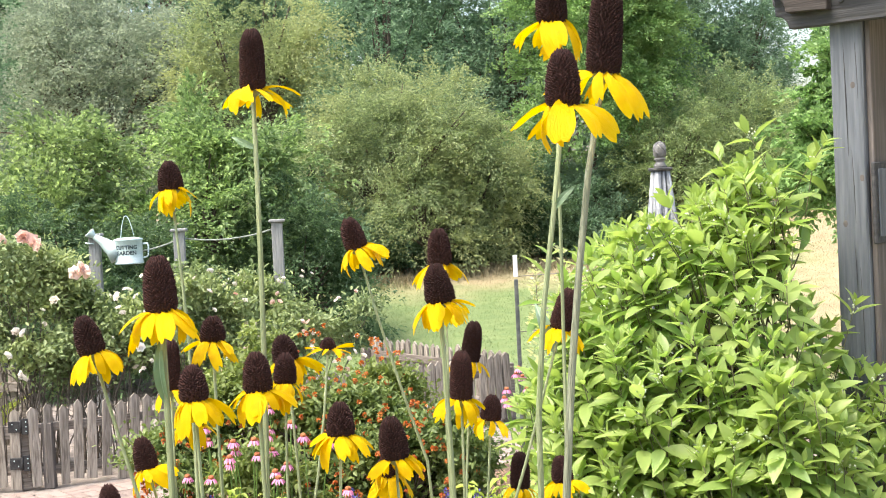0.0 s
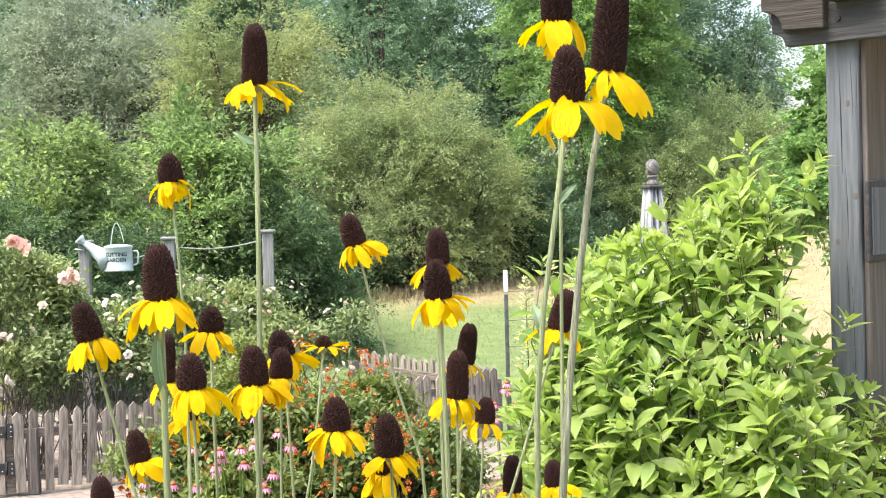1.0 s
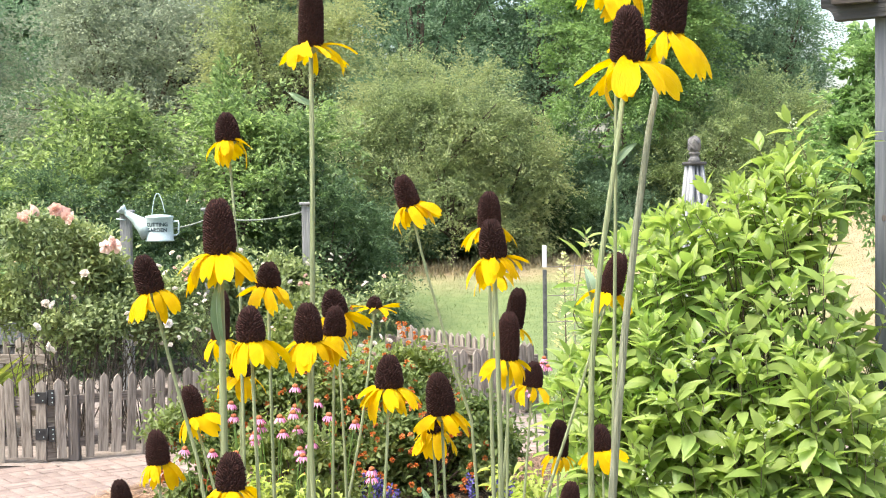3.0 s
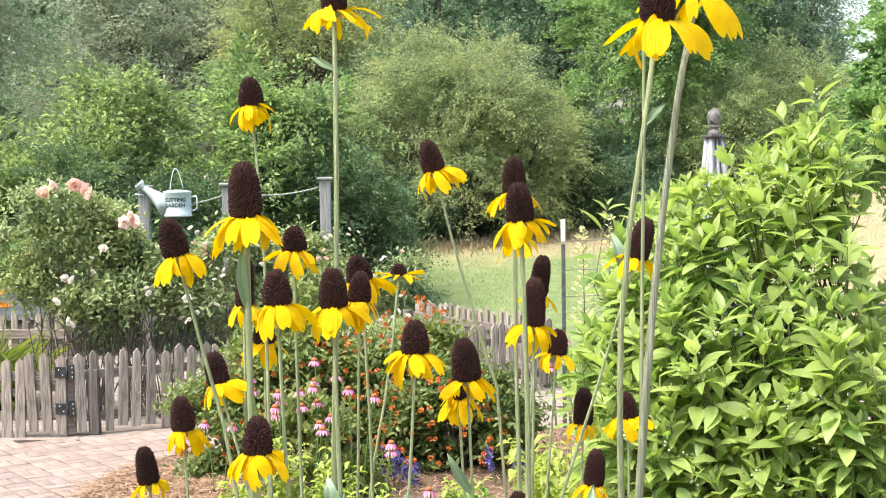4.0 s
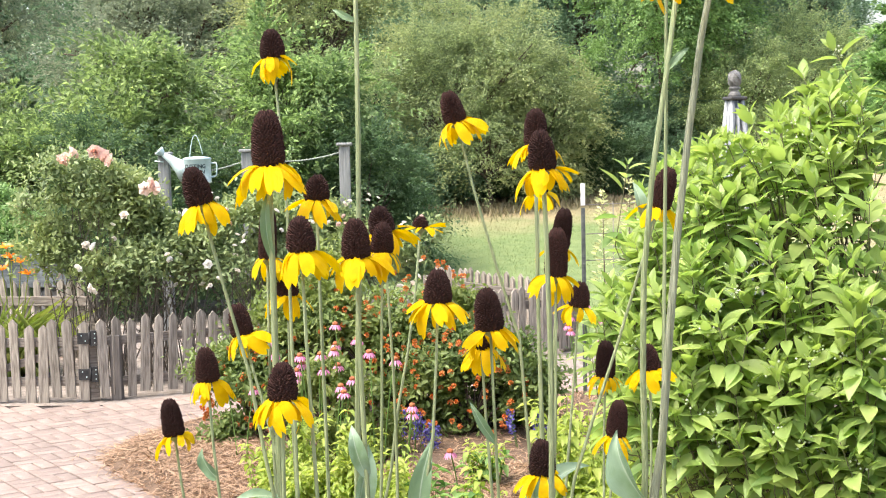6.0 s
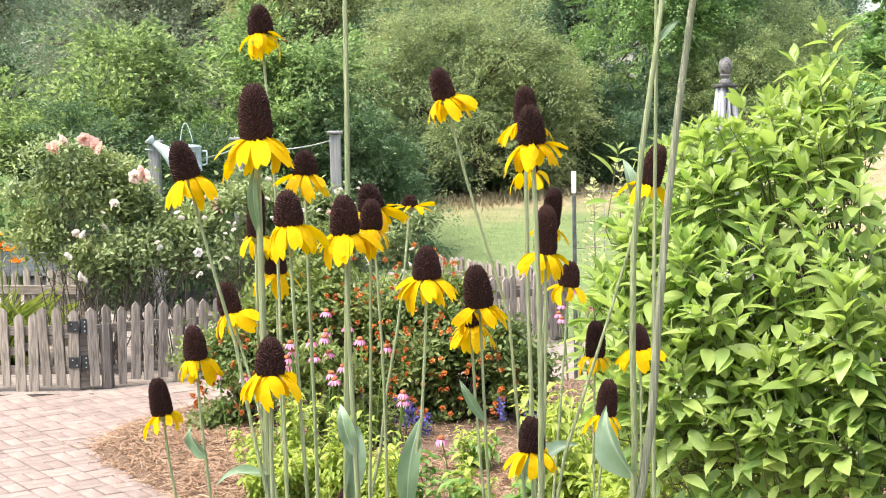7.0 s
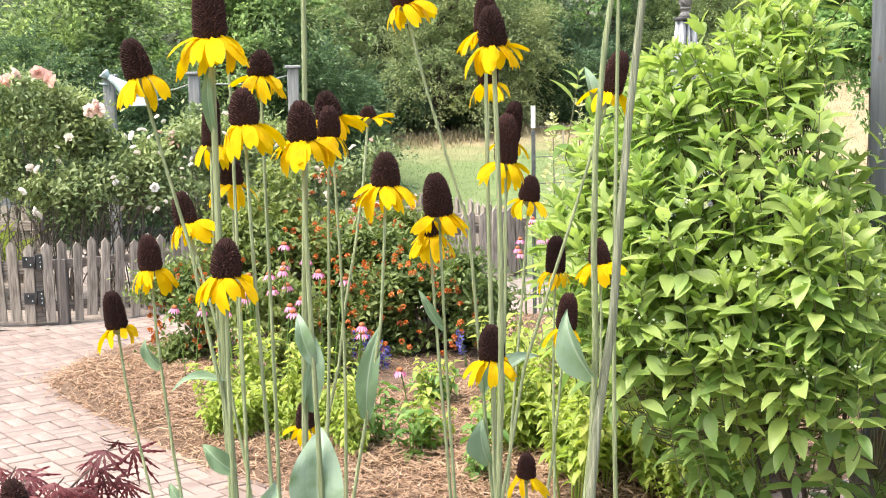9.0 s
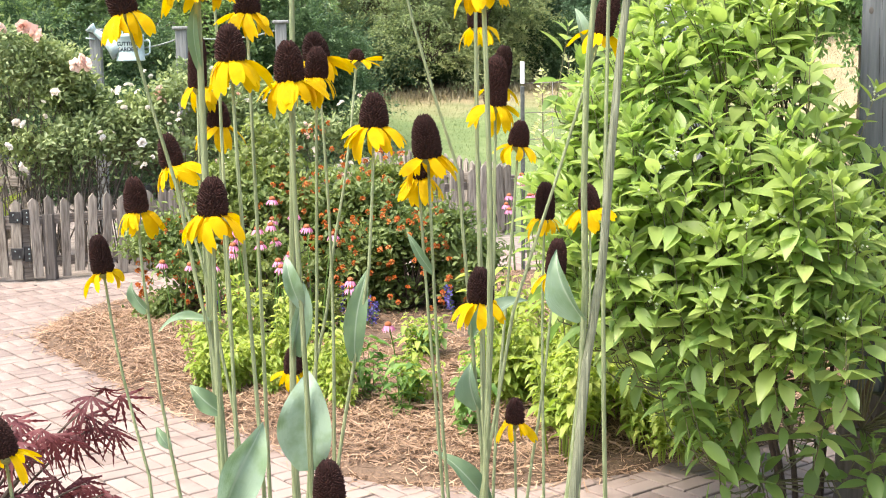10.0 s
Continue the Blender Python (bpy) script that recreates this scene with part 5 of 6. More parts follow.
        # low shoots wear the darkest leaf throughout, painting the shade beneath the crown
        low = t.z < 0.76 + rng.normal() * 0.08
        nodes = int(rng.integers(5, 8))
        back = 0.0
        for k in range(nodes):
            leaf_tone = (0 if k < 4 + (rng.uniform() < 0.4) else 1 if k < 6 else 2) if not low else 2
            size = (0.045, 0.074, 0.098, 0.110, 0.112, 0.108, 0.104)[k] * rng.uniform(0.75, 1.2)
            open_ = radians((17, 33, 52, 70, 85, 97, 106)[k] + rng.normal() * 13 + (8 if low else 0))
            for h in (0, 1):
                w = ph + k * 1.5708 + h * math.pi + rng.normal() * 0.2
                o = s1 * math.cos(w) + s2 * math.sin(w)
                al = (o * math.sin(open_) + g * math.cos(open_)).normalized()
                if k > 2 and rng.uniform() < 0.12:
                    continue
                P.append(t - g * back + o * 0.004)
                A.append(al)
                N.append(g * math.sin(open_) - o * math.cos(open_) + Vector((0, 0, 0.35)) + Vector(rng.normal(size=3)) * 0.28)
                ln = size * rng.uniform(0.85, 1.1)
                L.append(ln)
                W.append(ln * rng.uniform(0.35, 0.46))
                Y.append(leaf_tone)
            if k == 1 and not low:
                marks.append(t - g * back)
            back += (0.018, 0.03, 0.042, 0.048, 0.05, 0.05, 0.05)[k]
        foot = t - g * back
        h = min(forks, key=lambda q: (q - foot).length + (0.5 if q.z > foot.z else 0))
        paths.append(([Vector(q) for q in curve_pts(h, foot - g * 0.08 - Vector((0, 0, 0.03)), foot, 5)] + [t], [0.0032, 0.0028, 0.0025, 0.0023, 0.0021, 0.0013]))
    P, A, N, L, W, Y = np.array(P), np.array(A), np.array(N), np.array(L), np.array(W), np.array(Y)
    shape = blade(8, 3, 0.11, 0.34, 0.42)
    near = np.where((P[:, 1] < -0.45) & (P[:, 0] < 0.35) & (P[:, 2] > 0.5) & (Y == 0))[0]
    near = near[rng.permutation(len(near))[:290]]
    lm = raw("leaf", shape[0], shape[1].tolist(), True)
    lm.materials.append(M_YOUNG_O)
    for i in near:
        leaf_object("leaf", lm, ob, P[i], A[i], N[i], L[i], W[i])
    rest = np.ones(len(P), bool)
    rest[near] = False
    for nm, mask, mt in (("young_foliage", (Y == 0) & rest, M_YOUNG), ("mature_foliage", Y == 1, M_MATURE), ("old_foliage", Y == 2, M_OLD_SHADED)):
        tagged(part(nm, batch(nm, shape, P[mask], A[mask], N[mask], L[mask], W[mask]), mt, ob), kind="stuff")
    tagged(part("twig_mass", tubes("twig_mass", paths, 4), M_SHOOT, ob), kind="stuff")
    # tiny white buds in the leaf axils
    vs, fs = [], []
    for c0 in marks[::4]:
        for k in range(9):
            c = np.array(c0) + rng.normal(size=3) * 0.013
            s = 0.0046
            o = len(vs)
            vs += [tuple(c + np.array(q) * s) for q in ((1, 0, 0), (-1, 0, 0), (0, 1, 0), (0, -1, 0), (0, 0, 1), (0, 0, -1))]
            fs += [(o, o + 2, o + 4), (o + 2, o + 1, o + 4), (o + 1, o + 3, o + 4), (o + 3, o, o + 4), (o + 2, o, o + 5), (o + 1, o + 2, o + 5), (o + 3, o + 1, o + 5), (o, o + 3, o + 5)]
    tagged(part("blossom", raw("blossom", vs, fs), M_BUD, ob, "tiny white flower buds"), kind="stuff")


build_bush()

# ======== bedding plants ========
M_HERB = leaf_mat("lime_herb_leaf", (0.18, 0.29, 0.05), (0.35, 0.43, 0.10), (0.38, 0.41, 0.11), 0.42, 0.5, patch=2)
M_HERB_G = leaf_mat("mid_green_leaf", (0.10, 0.20, 0.05), (0.19, 0.30, 0.08), None, 0.35, 0.5)
M_LANT = leaf_mat("lantana_leaf", (0.075, 0.118, 0.036), (0.160, 0.215, 0.064), (0.178, 0.228, 0.072), 0.3, 0.5, patch=2.5)
M_LANT_Y = leaf_mat("olive_green_leaf", (0.120, 0.168, 0.046), (0.235, 0.285, 0.088), (0.185, 0.228, 0.066), 0.35, 0.5, patch=2.5)
M_ORANGE = leaf_mat("orange_floret", (0.40, 0.075, 0.03), (0.62, 0.27, 0.07), None, 0.2, 0.6)
M_PINK = leaf_mat("pink_petal", (0.55, 0.16, 0.32), (0.68, 0.33, 0.48), None, 0.3, 0.5)
M_PINKCONE = plain_mat("orange_brown_cone", (0.30, 0.08, 0.03), (0.45, 0.16, 0.05), 90, 0.8, 0.3)
M_BLUE = leaf_mat("violet_blue_floret", (0.07, 0.06, 0.22), (0.15, 0.13, 0.37), None, 0.2, 0.6)
M_RED = leaf_mat("maple_red_leaf", (0.08, 0.019, 0.023), (0.18, 0.052, 0.056), None, 0.3, 0.5, objects=True)
M_ROSE_W = leaf_mat("white_rose_petal", (0.80, 0.73, 0.66), (0.86, 0.83, 0.79), None, 0.25, 0.5, objects=True)
M_ROSE_P = leaf_mat("pink_rose_petal", (0.80, 0.56, 0.48), (0.86, 0.70, 0.63), None, 0.25, 0.5, objects=True)
M_ROSELEAF = leaf_mat("rose_leaf", (0.128, 0.180, 0.080), (0.262, 0.325, 0.148), (0.285, 0.338, 0.138), 0.3, 0.45, patch=1.6)
M_LILY = leaf_mat("lily_blade", (0.20, 0.28, 0.06), (0.34, 0.38, 0.12), None, 0.35, 0.5)
M_LILYFL = leaf_mat("orange_lily", (0.80, 0.22, 0.02), (0.85, 0.36, 0.05), None, 0.3, 0.5)
M_FEATHER = leaf_mat("feathery_leaf", (0.20, 0.32, 0.12), (0.30, 0.42, 0.18), None, 0.35, 0.6)
M_VARIEG = leaf_mat("pale_sapling_leaf", (0.42, 0.46, 0.20), (0.60, 0.60, 0.34), None, 0.35, 0.5)
SHORT = blade(4, 3, 0.25, 0.6, 0.40)
SMALL = (np.array([(0, 0, 0), (0.3, 0.44, 0.10), (0.7, 0.34, 0.0), (1, 0, -0.2), (0.7, -0.34, 0.0), (0.3, -0.44, 0.10)]), np.array([(0, 3, 2, 1), (0, 5, 4, 3)]))


def herb(name, at, height, spread, mat, seed, leaf, label, stems=9, pairs=7, group="", thin=0.45):
    """A leafy clump: upright stems set with paired leaves."""
    rng = np.random.default_rng(seed)
    ob = thing(name, at, rng.uniform(0, 360), label=label, category="plant", group=group)
    P, A, N, paths = [], [], [], []
    for s in range(stems):
        a = rng.uniform(0, 6.3)
        q = spread * math.sqrt(rng.uniform())
        e = Vector((math.cos(a) * q, math.sin(a) * q, height * rng.uniform(0.6, 1.2)))
        b = Vector((e.x * 0.35, e.y * 0.35, -0.02))
        pts = curve_pts(b, b.lerp(e, 0.5) + Vector((0, 0, 0.03)), e, 6)
        paths.append((pts, [0.004, 0.0036, 0.003, 0.0026, 0.002, 0.0015]))
        for k in range(pairs):
            u = 0.25 + 0.75 * k / (pairs - 1)
            p = b.lerp(e, u) + Vector((0, 0, 0.02 * math.sin(u * 3)))
            for h in (0, 1):
                w = k * 1.57 + h * 3.14 + rng.normal() * 0.3 + s
                o = Vector((math.cos(w), math.sin(w), rng.uniform(-0.45, 0.5)))
                P.append(p)
                A.append(o)
                N.append(Vector((0, 0, 1)) - o * 0.3)
    n = len(P)
    L = leaf * rng.uniform(0.5, 1.25, n)
    tagged(part("foliage", batch("foliage", SHORT, np.array(P), np.array(A), np.array(N), L, L * thin * 1.2), mat, ob), kind="stuff")
    tagged(part("stalk_mass", tubes("stalk_mass", paths, 4), mat, ob), kind="stuff")
    return ob


LIME = "lime-green leafy herb growing in pine straw"
HERBS = [herb("leafy_herb", (-1.2, 6.75, 0.06), 0.30, 0.15, M_HERB, 71, 0.058, LIME, 9, 11, "lime-green herbs", 0.5),
         herb("leafy_herb", (-0.72, 6.55, 0.06), 0.30, 0.13, M_HERB, 72, 0.052, LIME, 8, 9, "lime-green herbs", 0.5),
         herb("leafy_herb", (0.45, 6.6, 0.06), 0.50, 0.16, M_HERB, 73, 0.056, LIME, 9, 12, "lime-green herbs", 0.5)]


def herb_at(i, x, y, s, turn):
    copy_thing(HERBS[i], pose(x, y, 0.06, 0, 0, turn) @ Matrix.Diagonal((s, s, s, 1)))


rr = random.Random(74)
for x0, x1, y0, y1, n in ((0.2, 1.0, 6.0, 7.0, 12), (0.45, 1.45, 5.75, 6.6, 22), (0.42, 1.25, 5.42, 5.8, 9), (-0.25, 0.3, 6.9, 7.4, 2), (-0.3, 0.25, 6.1, 6.6, 2), (0.9, 1.7, 6.5, 7.4, 8)):
    for _ in range(n):
        herb_at(rr.randrange(3), rr.uniform(x0, x1), rr.uniform(y0, y1), rr.uniform(0.75, 1.2), rr.uniform(0, 360))
for _ in range(30):
    x = rr.uniform(-1.28, -0.45)
    herb_at(rr.randrange(3), x, 6.62 - 0.55 * (x + 1.28) + rr.uniform(0.0, 0.55), rr.uniform(0.45, 0.9), rr.uniform(0, 360))
for k, (x, y) in enumerate(((-0.2, 6.15), (-0.35, 6.4), (0.06, 5.82), (-0.1, 7.1), (0.2, 6.4))):
    herb("green_seedling", (x, y, 0.05), 0.27, 0.13, M_HERB_G, 80 + k, 0.07, "mid-green leafy young plant with thin stems", 7, 5, "young plants")


def floret_heads(name, centres, rng, r, mat, parent, label, petals=26):
    """Rounded flower heads of many little petals."""
    P = np.repeat(centres, petals, 0)
    dirs = unit(rng.normal(size=(len(P), 3)) + [0, -0.2, 0.7])
    tagged(part(name, batch(name, SMALL, P + dirs * r * 0.4, dirs + rng.normal(size=dirs.shape) * 0.4, dirs, np.full(len(P), r * 0.9), np.full(len(P), r * 0.8)), mat, parent, label), kind="stuff")


def mound(name, at, radii, mat, seed, leaf, label, clumps, per, heads, head_r, flower, flower_label, category="bush", low=-0.3):
    """A dense mounded bush with many small flower heads."""
    rng = np.random.default_rng(seed)
    ob = thing(name, at, 0, label=label, category=category)
    p, n, c = crown_points(rng, (0, 0, radii[2] * 0.45), radii, clumps, per, 0.13, 0.22, low)
    p[:, 2] = np.maximum(p[:, 2], 0.02)
    L = leaf * rng.uniform(0.7, 1.3, len(p))
    tagged(part("foliage", batch("foliage", SMALL, p, rng.normal(size=p.shape) + n * 0.4, n, L, L * 0.55), mat, ob), kind="stuff")
    hub = Vector((0, 0, 0.05))
    tagged(part("branch_mass", tubes("branch_mass", [(curve_pts(hub, hub.lerp(Vector(q), 0.5) + Vector((0, 0, 0.08)), q, 5), [0.008, 0.006, 0.005, 0.004, 0.002]) for q in c[::4]], 4), M_TWIG, ob), kind="stuff")
    if heads:
        d = unit(rng.normal(size=(heads * 3, 3)) * [1, 1, 1])
        d = d[(d[:, 2] > -0.2) & (d[:, 1] < 0.5)][:heads]
        hc = np.array([0, 0, radii[2] * 0.45]) + d * np.asarray(radii) * rng.uniform(0.82, 1.0, len(d))[:, None]
        hc[:, 2] = np.maximum(hc[:, 2], 0.04)
        floret_heads("bloom_mass", hc, rng, head_r, flower, ob, flower_label)
    return ob


LANT_R, LANT_O = "dark green lantana bush dotted with orange-red flowers", "olive-green lantana bush with scattered orange flowers"
for x, y, r, mat, k, text, clumps, heads in ((-0.22, 8.35, (0.50, 0.45, 0.52), M_LANT, 91, LANT_R, 150, 80), (-0.62, 8.6, (0.55, 0.45, 0.66), M_LANT, 96, LANT_R, 170, 60),
                                            (-1.15, 8.75, (0.62, 0.5, 0.66), M_LANT_Y, 92, LANT_O, 170, 55), (-0.68, 9.05, (0.62, 0.45, 0.84), M_LANT_Y, 93, LANT_O, 170, 50),
                                            (-1.55, 8.55, (0.38, 0.38, 0.46), M_LANT, 94, LANT_R, 90, 70)):
    mound("lantana_bush", (x, y, 0.06), r, mat, k, 0.042, text, int(clumps * 1.25), 60, int(heads * 1.5), 0.0165, M_ORANGE, "orange-red flower clusters")
mound("leafy_mound", (-0.98, 7.7, 0.06), (0.42, 0.36, 0.40), M_LANT_Y, 95, 0.045, "mid-green leafy clump beneath the pink coneflowers", 90, 50, 0, 0, None, "")


def pink_coneflower(x, y, h, seed, n=3, spread=0.12):
    rng = random.Random(seed)
    ob = thing("pink_coneflower", (x, y, 0.05), 0, label="pink coneflower with an orange-brown centre on thin stems", category="flower", group="pink coneflowers")
    for k in range(n):
        e = Vector((rng.uniform(-spread, spread), rng.uniform(-spread, spread), h * rng.uniform(0.82, 1.08)))
        part("stem", tube("stem", curve_pts((e.x * 0.3, e.y * 0.3, -0.02), (e.x * 0.5, e.y * 0.5, e.z * 0.6), e, 6), [0.0035] * 6, 5), M_HERB_G, ob)
        bm = bmesh.new()
        bmesh.ops.create_icosphere(bm, subdivisions=2, radius=0.018, matrix=Matrix.Translation(e + Vector((0, 0, 0.004))) @ Matrix.Diagonal((1, 1, 0.8, 1)))
        part("cone", bm, M_PINKCONE, ob, "orange-brown bristly centre")
        m = 13
        a = np.array([2 * math.pi * i / m + rng.uniform(-0.1, 0.1) for i in range(m)])
        al = np.stack([np.cos(a), np.sin(a), -0.75 - 0.7 * np.array([rng.random() for _ in a])], 1)
        p = np.array(e) + al * [0.012, 0.012, 0.0]
        part("petals", batch("petals", SMALL, p, al, np.stack([0 * a, 0 * a, 0 * a + 1], 1), np.full(m, 0.042), np.full(m, 0.014)), M_PINK, ob)
    return ob


for k, (x, y, h, n) in enumerate(((-1.05, 7.5, 0.68, 4), (-1.15, 7.6, 0.60, 3), (-0.85, 7.55, 0.72, 3), (-0.72, 7.5, 0.66, 2), (-0.95, 7.35, 0.56, 3),
                                  (-1.55, 7.85, 0.44, 2), (-0.56, 7.3, 0.46, 2), (-0.9, 7.7, 0.78, 2), (-1.25, 7.7, 0.7, 2), (0.66, 10.0, 0.68, 4), (0.78, 10.1, 0.6, 4),
                                  (0.55, 9.9, 0.55, 4), (0.7, 9.8, 0.45, 3), (1.0, 7.6, 0.9, 1), (-0.22, 6.9, 0.30, 1))):
    pink_coneflower(x, y, h, 100 + k, n)


def salvia(x, y, h, seed):
    rng = np.random.default_rng(seed)
    ob = thing("blue_salvia", (x, y, 0.05), 0, label="violet-blue salvia with short flower spikes", category="flower", group="blue salvias")
    for k in range(4):
        e = np.array([rng.normal() * 0.07, rng.normal() * 0.05, h * rng.uniform(0.75, 1.1)])
        part("stem", tube("stem", [(e[0] * 0.4, e[1] * 0.4, -0.02), tuple(e)], [0.003, 0.002], 4), M_HERB_G, ob)
        n = 34
        p = e + np.stack([rng.normal(size=n) * 0.008, rng.normal(size=n) * 0.008, rng.uniform(-0.12, 0.01, n)], 1)
        tagged(part("spike", batch("spike", SMALL, p, rng.normal(size=(n, 3)) + [0, 0, 0.4], rng.normal(size=(n, 3)) + [0, 0, 1], np.full(n, 0.022), np.full(n, 0.014)), M_BLUE, ob), kind="stuff")
    return ob


for k, (x, y, h) in enumerate(((-0.55, 7.95, 0.24), (-0.45, 7.9, 0.2), (-0.62, 8.0, 0.27), (0.12, 7.95, 0.30), (0.2, 7.9, 0.24), (-1.4, 8.15, 0.24), (-0.68, 7.9, 0.18))):
    salvia(x, y, h, 130 + k)


# ======== roses ========
def rose_bloom(mat, seed):
    """A loose double rose of cupped petals."""
    rng = np.random.default_rng(seed)
    P, A, N = [], [], []
    for ring, (m, tilt) in enumerate(((6, 0.25), (6, 0.65), (5, 1.05), (4, 1.4))):
        for k in range(m):
            w = 2 * math.pi * (k + 0.5 * (ring % 2)) / m + rng.normal() * 0.15
            o = np.array([math.cos(w), math.sin(w), 0])
            al = o * math.cos(tilt) + np.array([0, 0, math.sin(tilt)])
            P.append(o * 0.004 * (4 - ring))
            A.append(al)
            N.append(np.array([0, 0, 1.0]) - o * 0.5)
    n = len(P)
    me = batch("bloom", blade(4, 3, 0.5, -0.15, 0.6), np.array(P), np.array(A), np.array(N), np.full(n, 0.036), np.full(n, 0.040))
    me.materials.append(mat)
    return me


BLOOM_W = [rose_bloom(M_ROSE_W, s) for s in (1, 2)]
BLOOM_P = [rose_bloom(M_ROSE_P, s) for s in (3, 4)]


def rose_bush(at, radii, cz, seed, label, white, pink, clumps, per=46, canes=26):
    rng = np.random.default_rng(seed)
    ob = thing("rose_bush", at, 0, label=label, category="rose bush", group="roses behind the fence")
    p, n, c = crown_points(rng, (0, 0, cz), radii, int(clumps * 1.1), int(per * 0.62), 0.13, 0.42, -0.7, 0.7, 0.45)
    p[:, 2] = np.maximum(p[:, 2], 0.2)
    L = 0.046 * rng.uniform(0.6, 1.3, len(p))
    tagged(part("foliage", batch("foliage", SMALL, p, rng.normal(size=p.shape) + n * 0.3, n, L * 1.1, L * 0.55), M_ROSELEAF, ob), kind="stuff")
    for k in range(canes):
        e = Vector(c[rng.integers(len(c))])
        b = Vector((rng.normal() * radii[0] * 0.30, rng.normal() * 0.12, -0.03))
        m = Vector((b.x + (e.x - b.x) * rng.uniform(0.1, 0.7), e.y * 0.6, e.z * rng.uniform(0.5, 0.8)))
        line = curve_pts(b, m, e, 7)
        cane = part("cane", tube("cane", line, [0.0065, 0.006, 0.0052, 0.0045, 0.0035, 0.0028, 0.002], 5), M_CANE, ob)
        # side twigs
        twigs = []
        for j in range(2, 7):
            w = Vector((rng.normal(), rng.normal(), rng.uniform(0.2, 1.2))).normalized() * rng.uniform(0.08, 0.2)
            twigs.append(([line[j], line[j] + w * 0.6, line[j] + w + Vector((0, 0, -0.01))], [0.0028, 0.0022, 0.0015]))
        tagged(part("twig_mass", tubes("twig_mass", twigs, 4), M_CANE, cane), kind="stuff")
    for bank, spots in ((BLOOM_W, white), (BLOOM_P, pink)):
        for k in range(spots):
            d = unit(rng.normal(size=(1, 3)) + [0, -0.9, 0.25])[0]
            q = np.array([0, 0, cz]) + d * np.asarray(radii) * rng.uniform(1.0, 1.15)
            for j in range(rng.integers(1, 4)):
                o = part("bloom", bank[rng.integers(2)], None, ob)
                s = rng.uniform(0.4, 0.72)
                o.matrix_basis = Matrix.Translation(q + rng.normal(size=3) * 0.04) @ Euler((rng.uniform(0.2, 1.2), rng.normal() * 0.4, rng.uniform(0, 6))).to_matrix().to_4x4() @ Matrix.Diagonal((s, s, s, 1))
    return ob


def bloom_on(ob, x, y, z, bank, s, k):
    o = part("bloom", bank[k % 2], None, ob)
    o.matrix_basis = Matrix.Translation(Vector((x, y, z)) - ob.matrix_world.translation) @ Euler((0.9, 0.2 * k, k)).to_matrix().to_4x4() @ Matrix.Diagonal((s, s, s, 1))


R1 = rose_bush((-3.34, 11.0, 0), (0.54, 0.42, 0.56), 1.30, 151, "tall rose bush with pink blooms at its top", 2, 0, 330, 52, 40)
rose_bush((-2.82, 11.0, 0), (0.66, 0.42, 0.46), 0.98, 154, "airy grey-green rose bush with few white blooms", 4, 0, 300, 50, 40)
rose_bush((-2.1, 11.2, 0), (0.66, 0.45, 0.48), 1.02, 152, "rose bush with small white blooms behind the fence", 16, 5, 250, 56, 34)
rose_bush((-1.3, 11.75, 0), (0.72, 0.45, 0.52), 0.98, 153, "white rose bush beside the lawn", 24, 8, 270, 56, 26)
for k, (x, z) in enumerate(((-3.40, 1.84), (-3.45, 1.82), (-3.36, 1.88), (-3.14, 1.87), (-3.08, 1.85), (-3.05, 1.82), (-3.18, 1.89), (-2.76, 1.63), (-2.72, 1.60), (-2.79, 1.60))):
    bloom_on(R1, x, 10.62, z, BLOOM_P, 1.25, k)
for k, (x, z) in enumerate(((-2.94, 1.39), (-3.33, 0.98), (-3.22, 0.80), (-3.25, 1.16), (-3.19, 1.15), (-2.45, 1.40), (-2.3, 1.0), (-3.25, 0.83))):
    bloom_on(R1, x, 10.55, z, BLOOM_W, 0.85, k)

# soil of the rose garden
sv = [(-6.5, 10.05, -0.005), (-2.97, 10.05, -0.005), (-0.66, 11.37, -0.005), (0.62, 12.30, -0.005), (-1.6, 15.6, 0.16), (-6.5, 15.6, 0.16)]
tagged(part("rose_bed_soil", raw("rose_bed_soil", sv, [tuple(range(6))]), M_SOIL), "pale gravelly soil under the roses", "soil", kind="structure")


gv = [(-0.64, 11.36, -0.009), (3.3, 11.36, -0.009), (3.3, 12.45, 0.0), (0.72, 12.36, -0.009)]
tagged(part("path_gravel", raw("path_gravel", gv, [tuple(range(4))]), M_SOIL), "pale gravelly ground along the fence", "gravel", kind="structure")


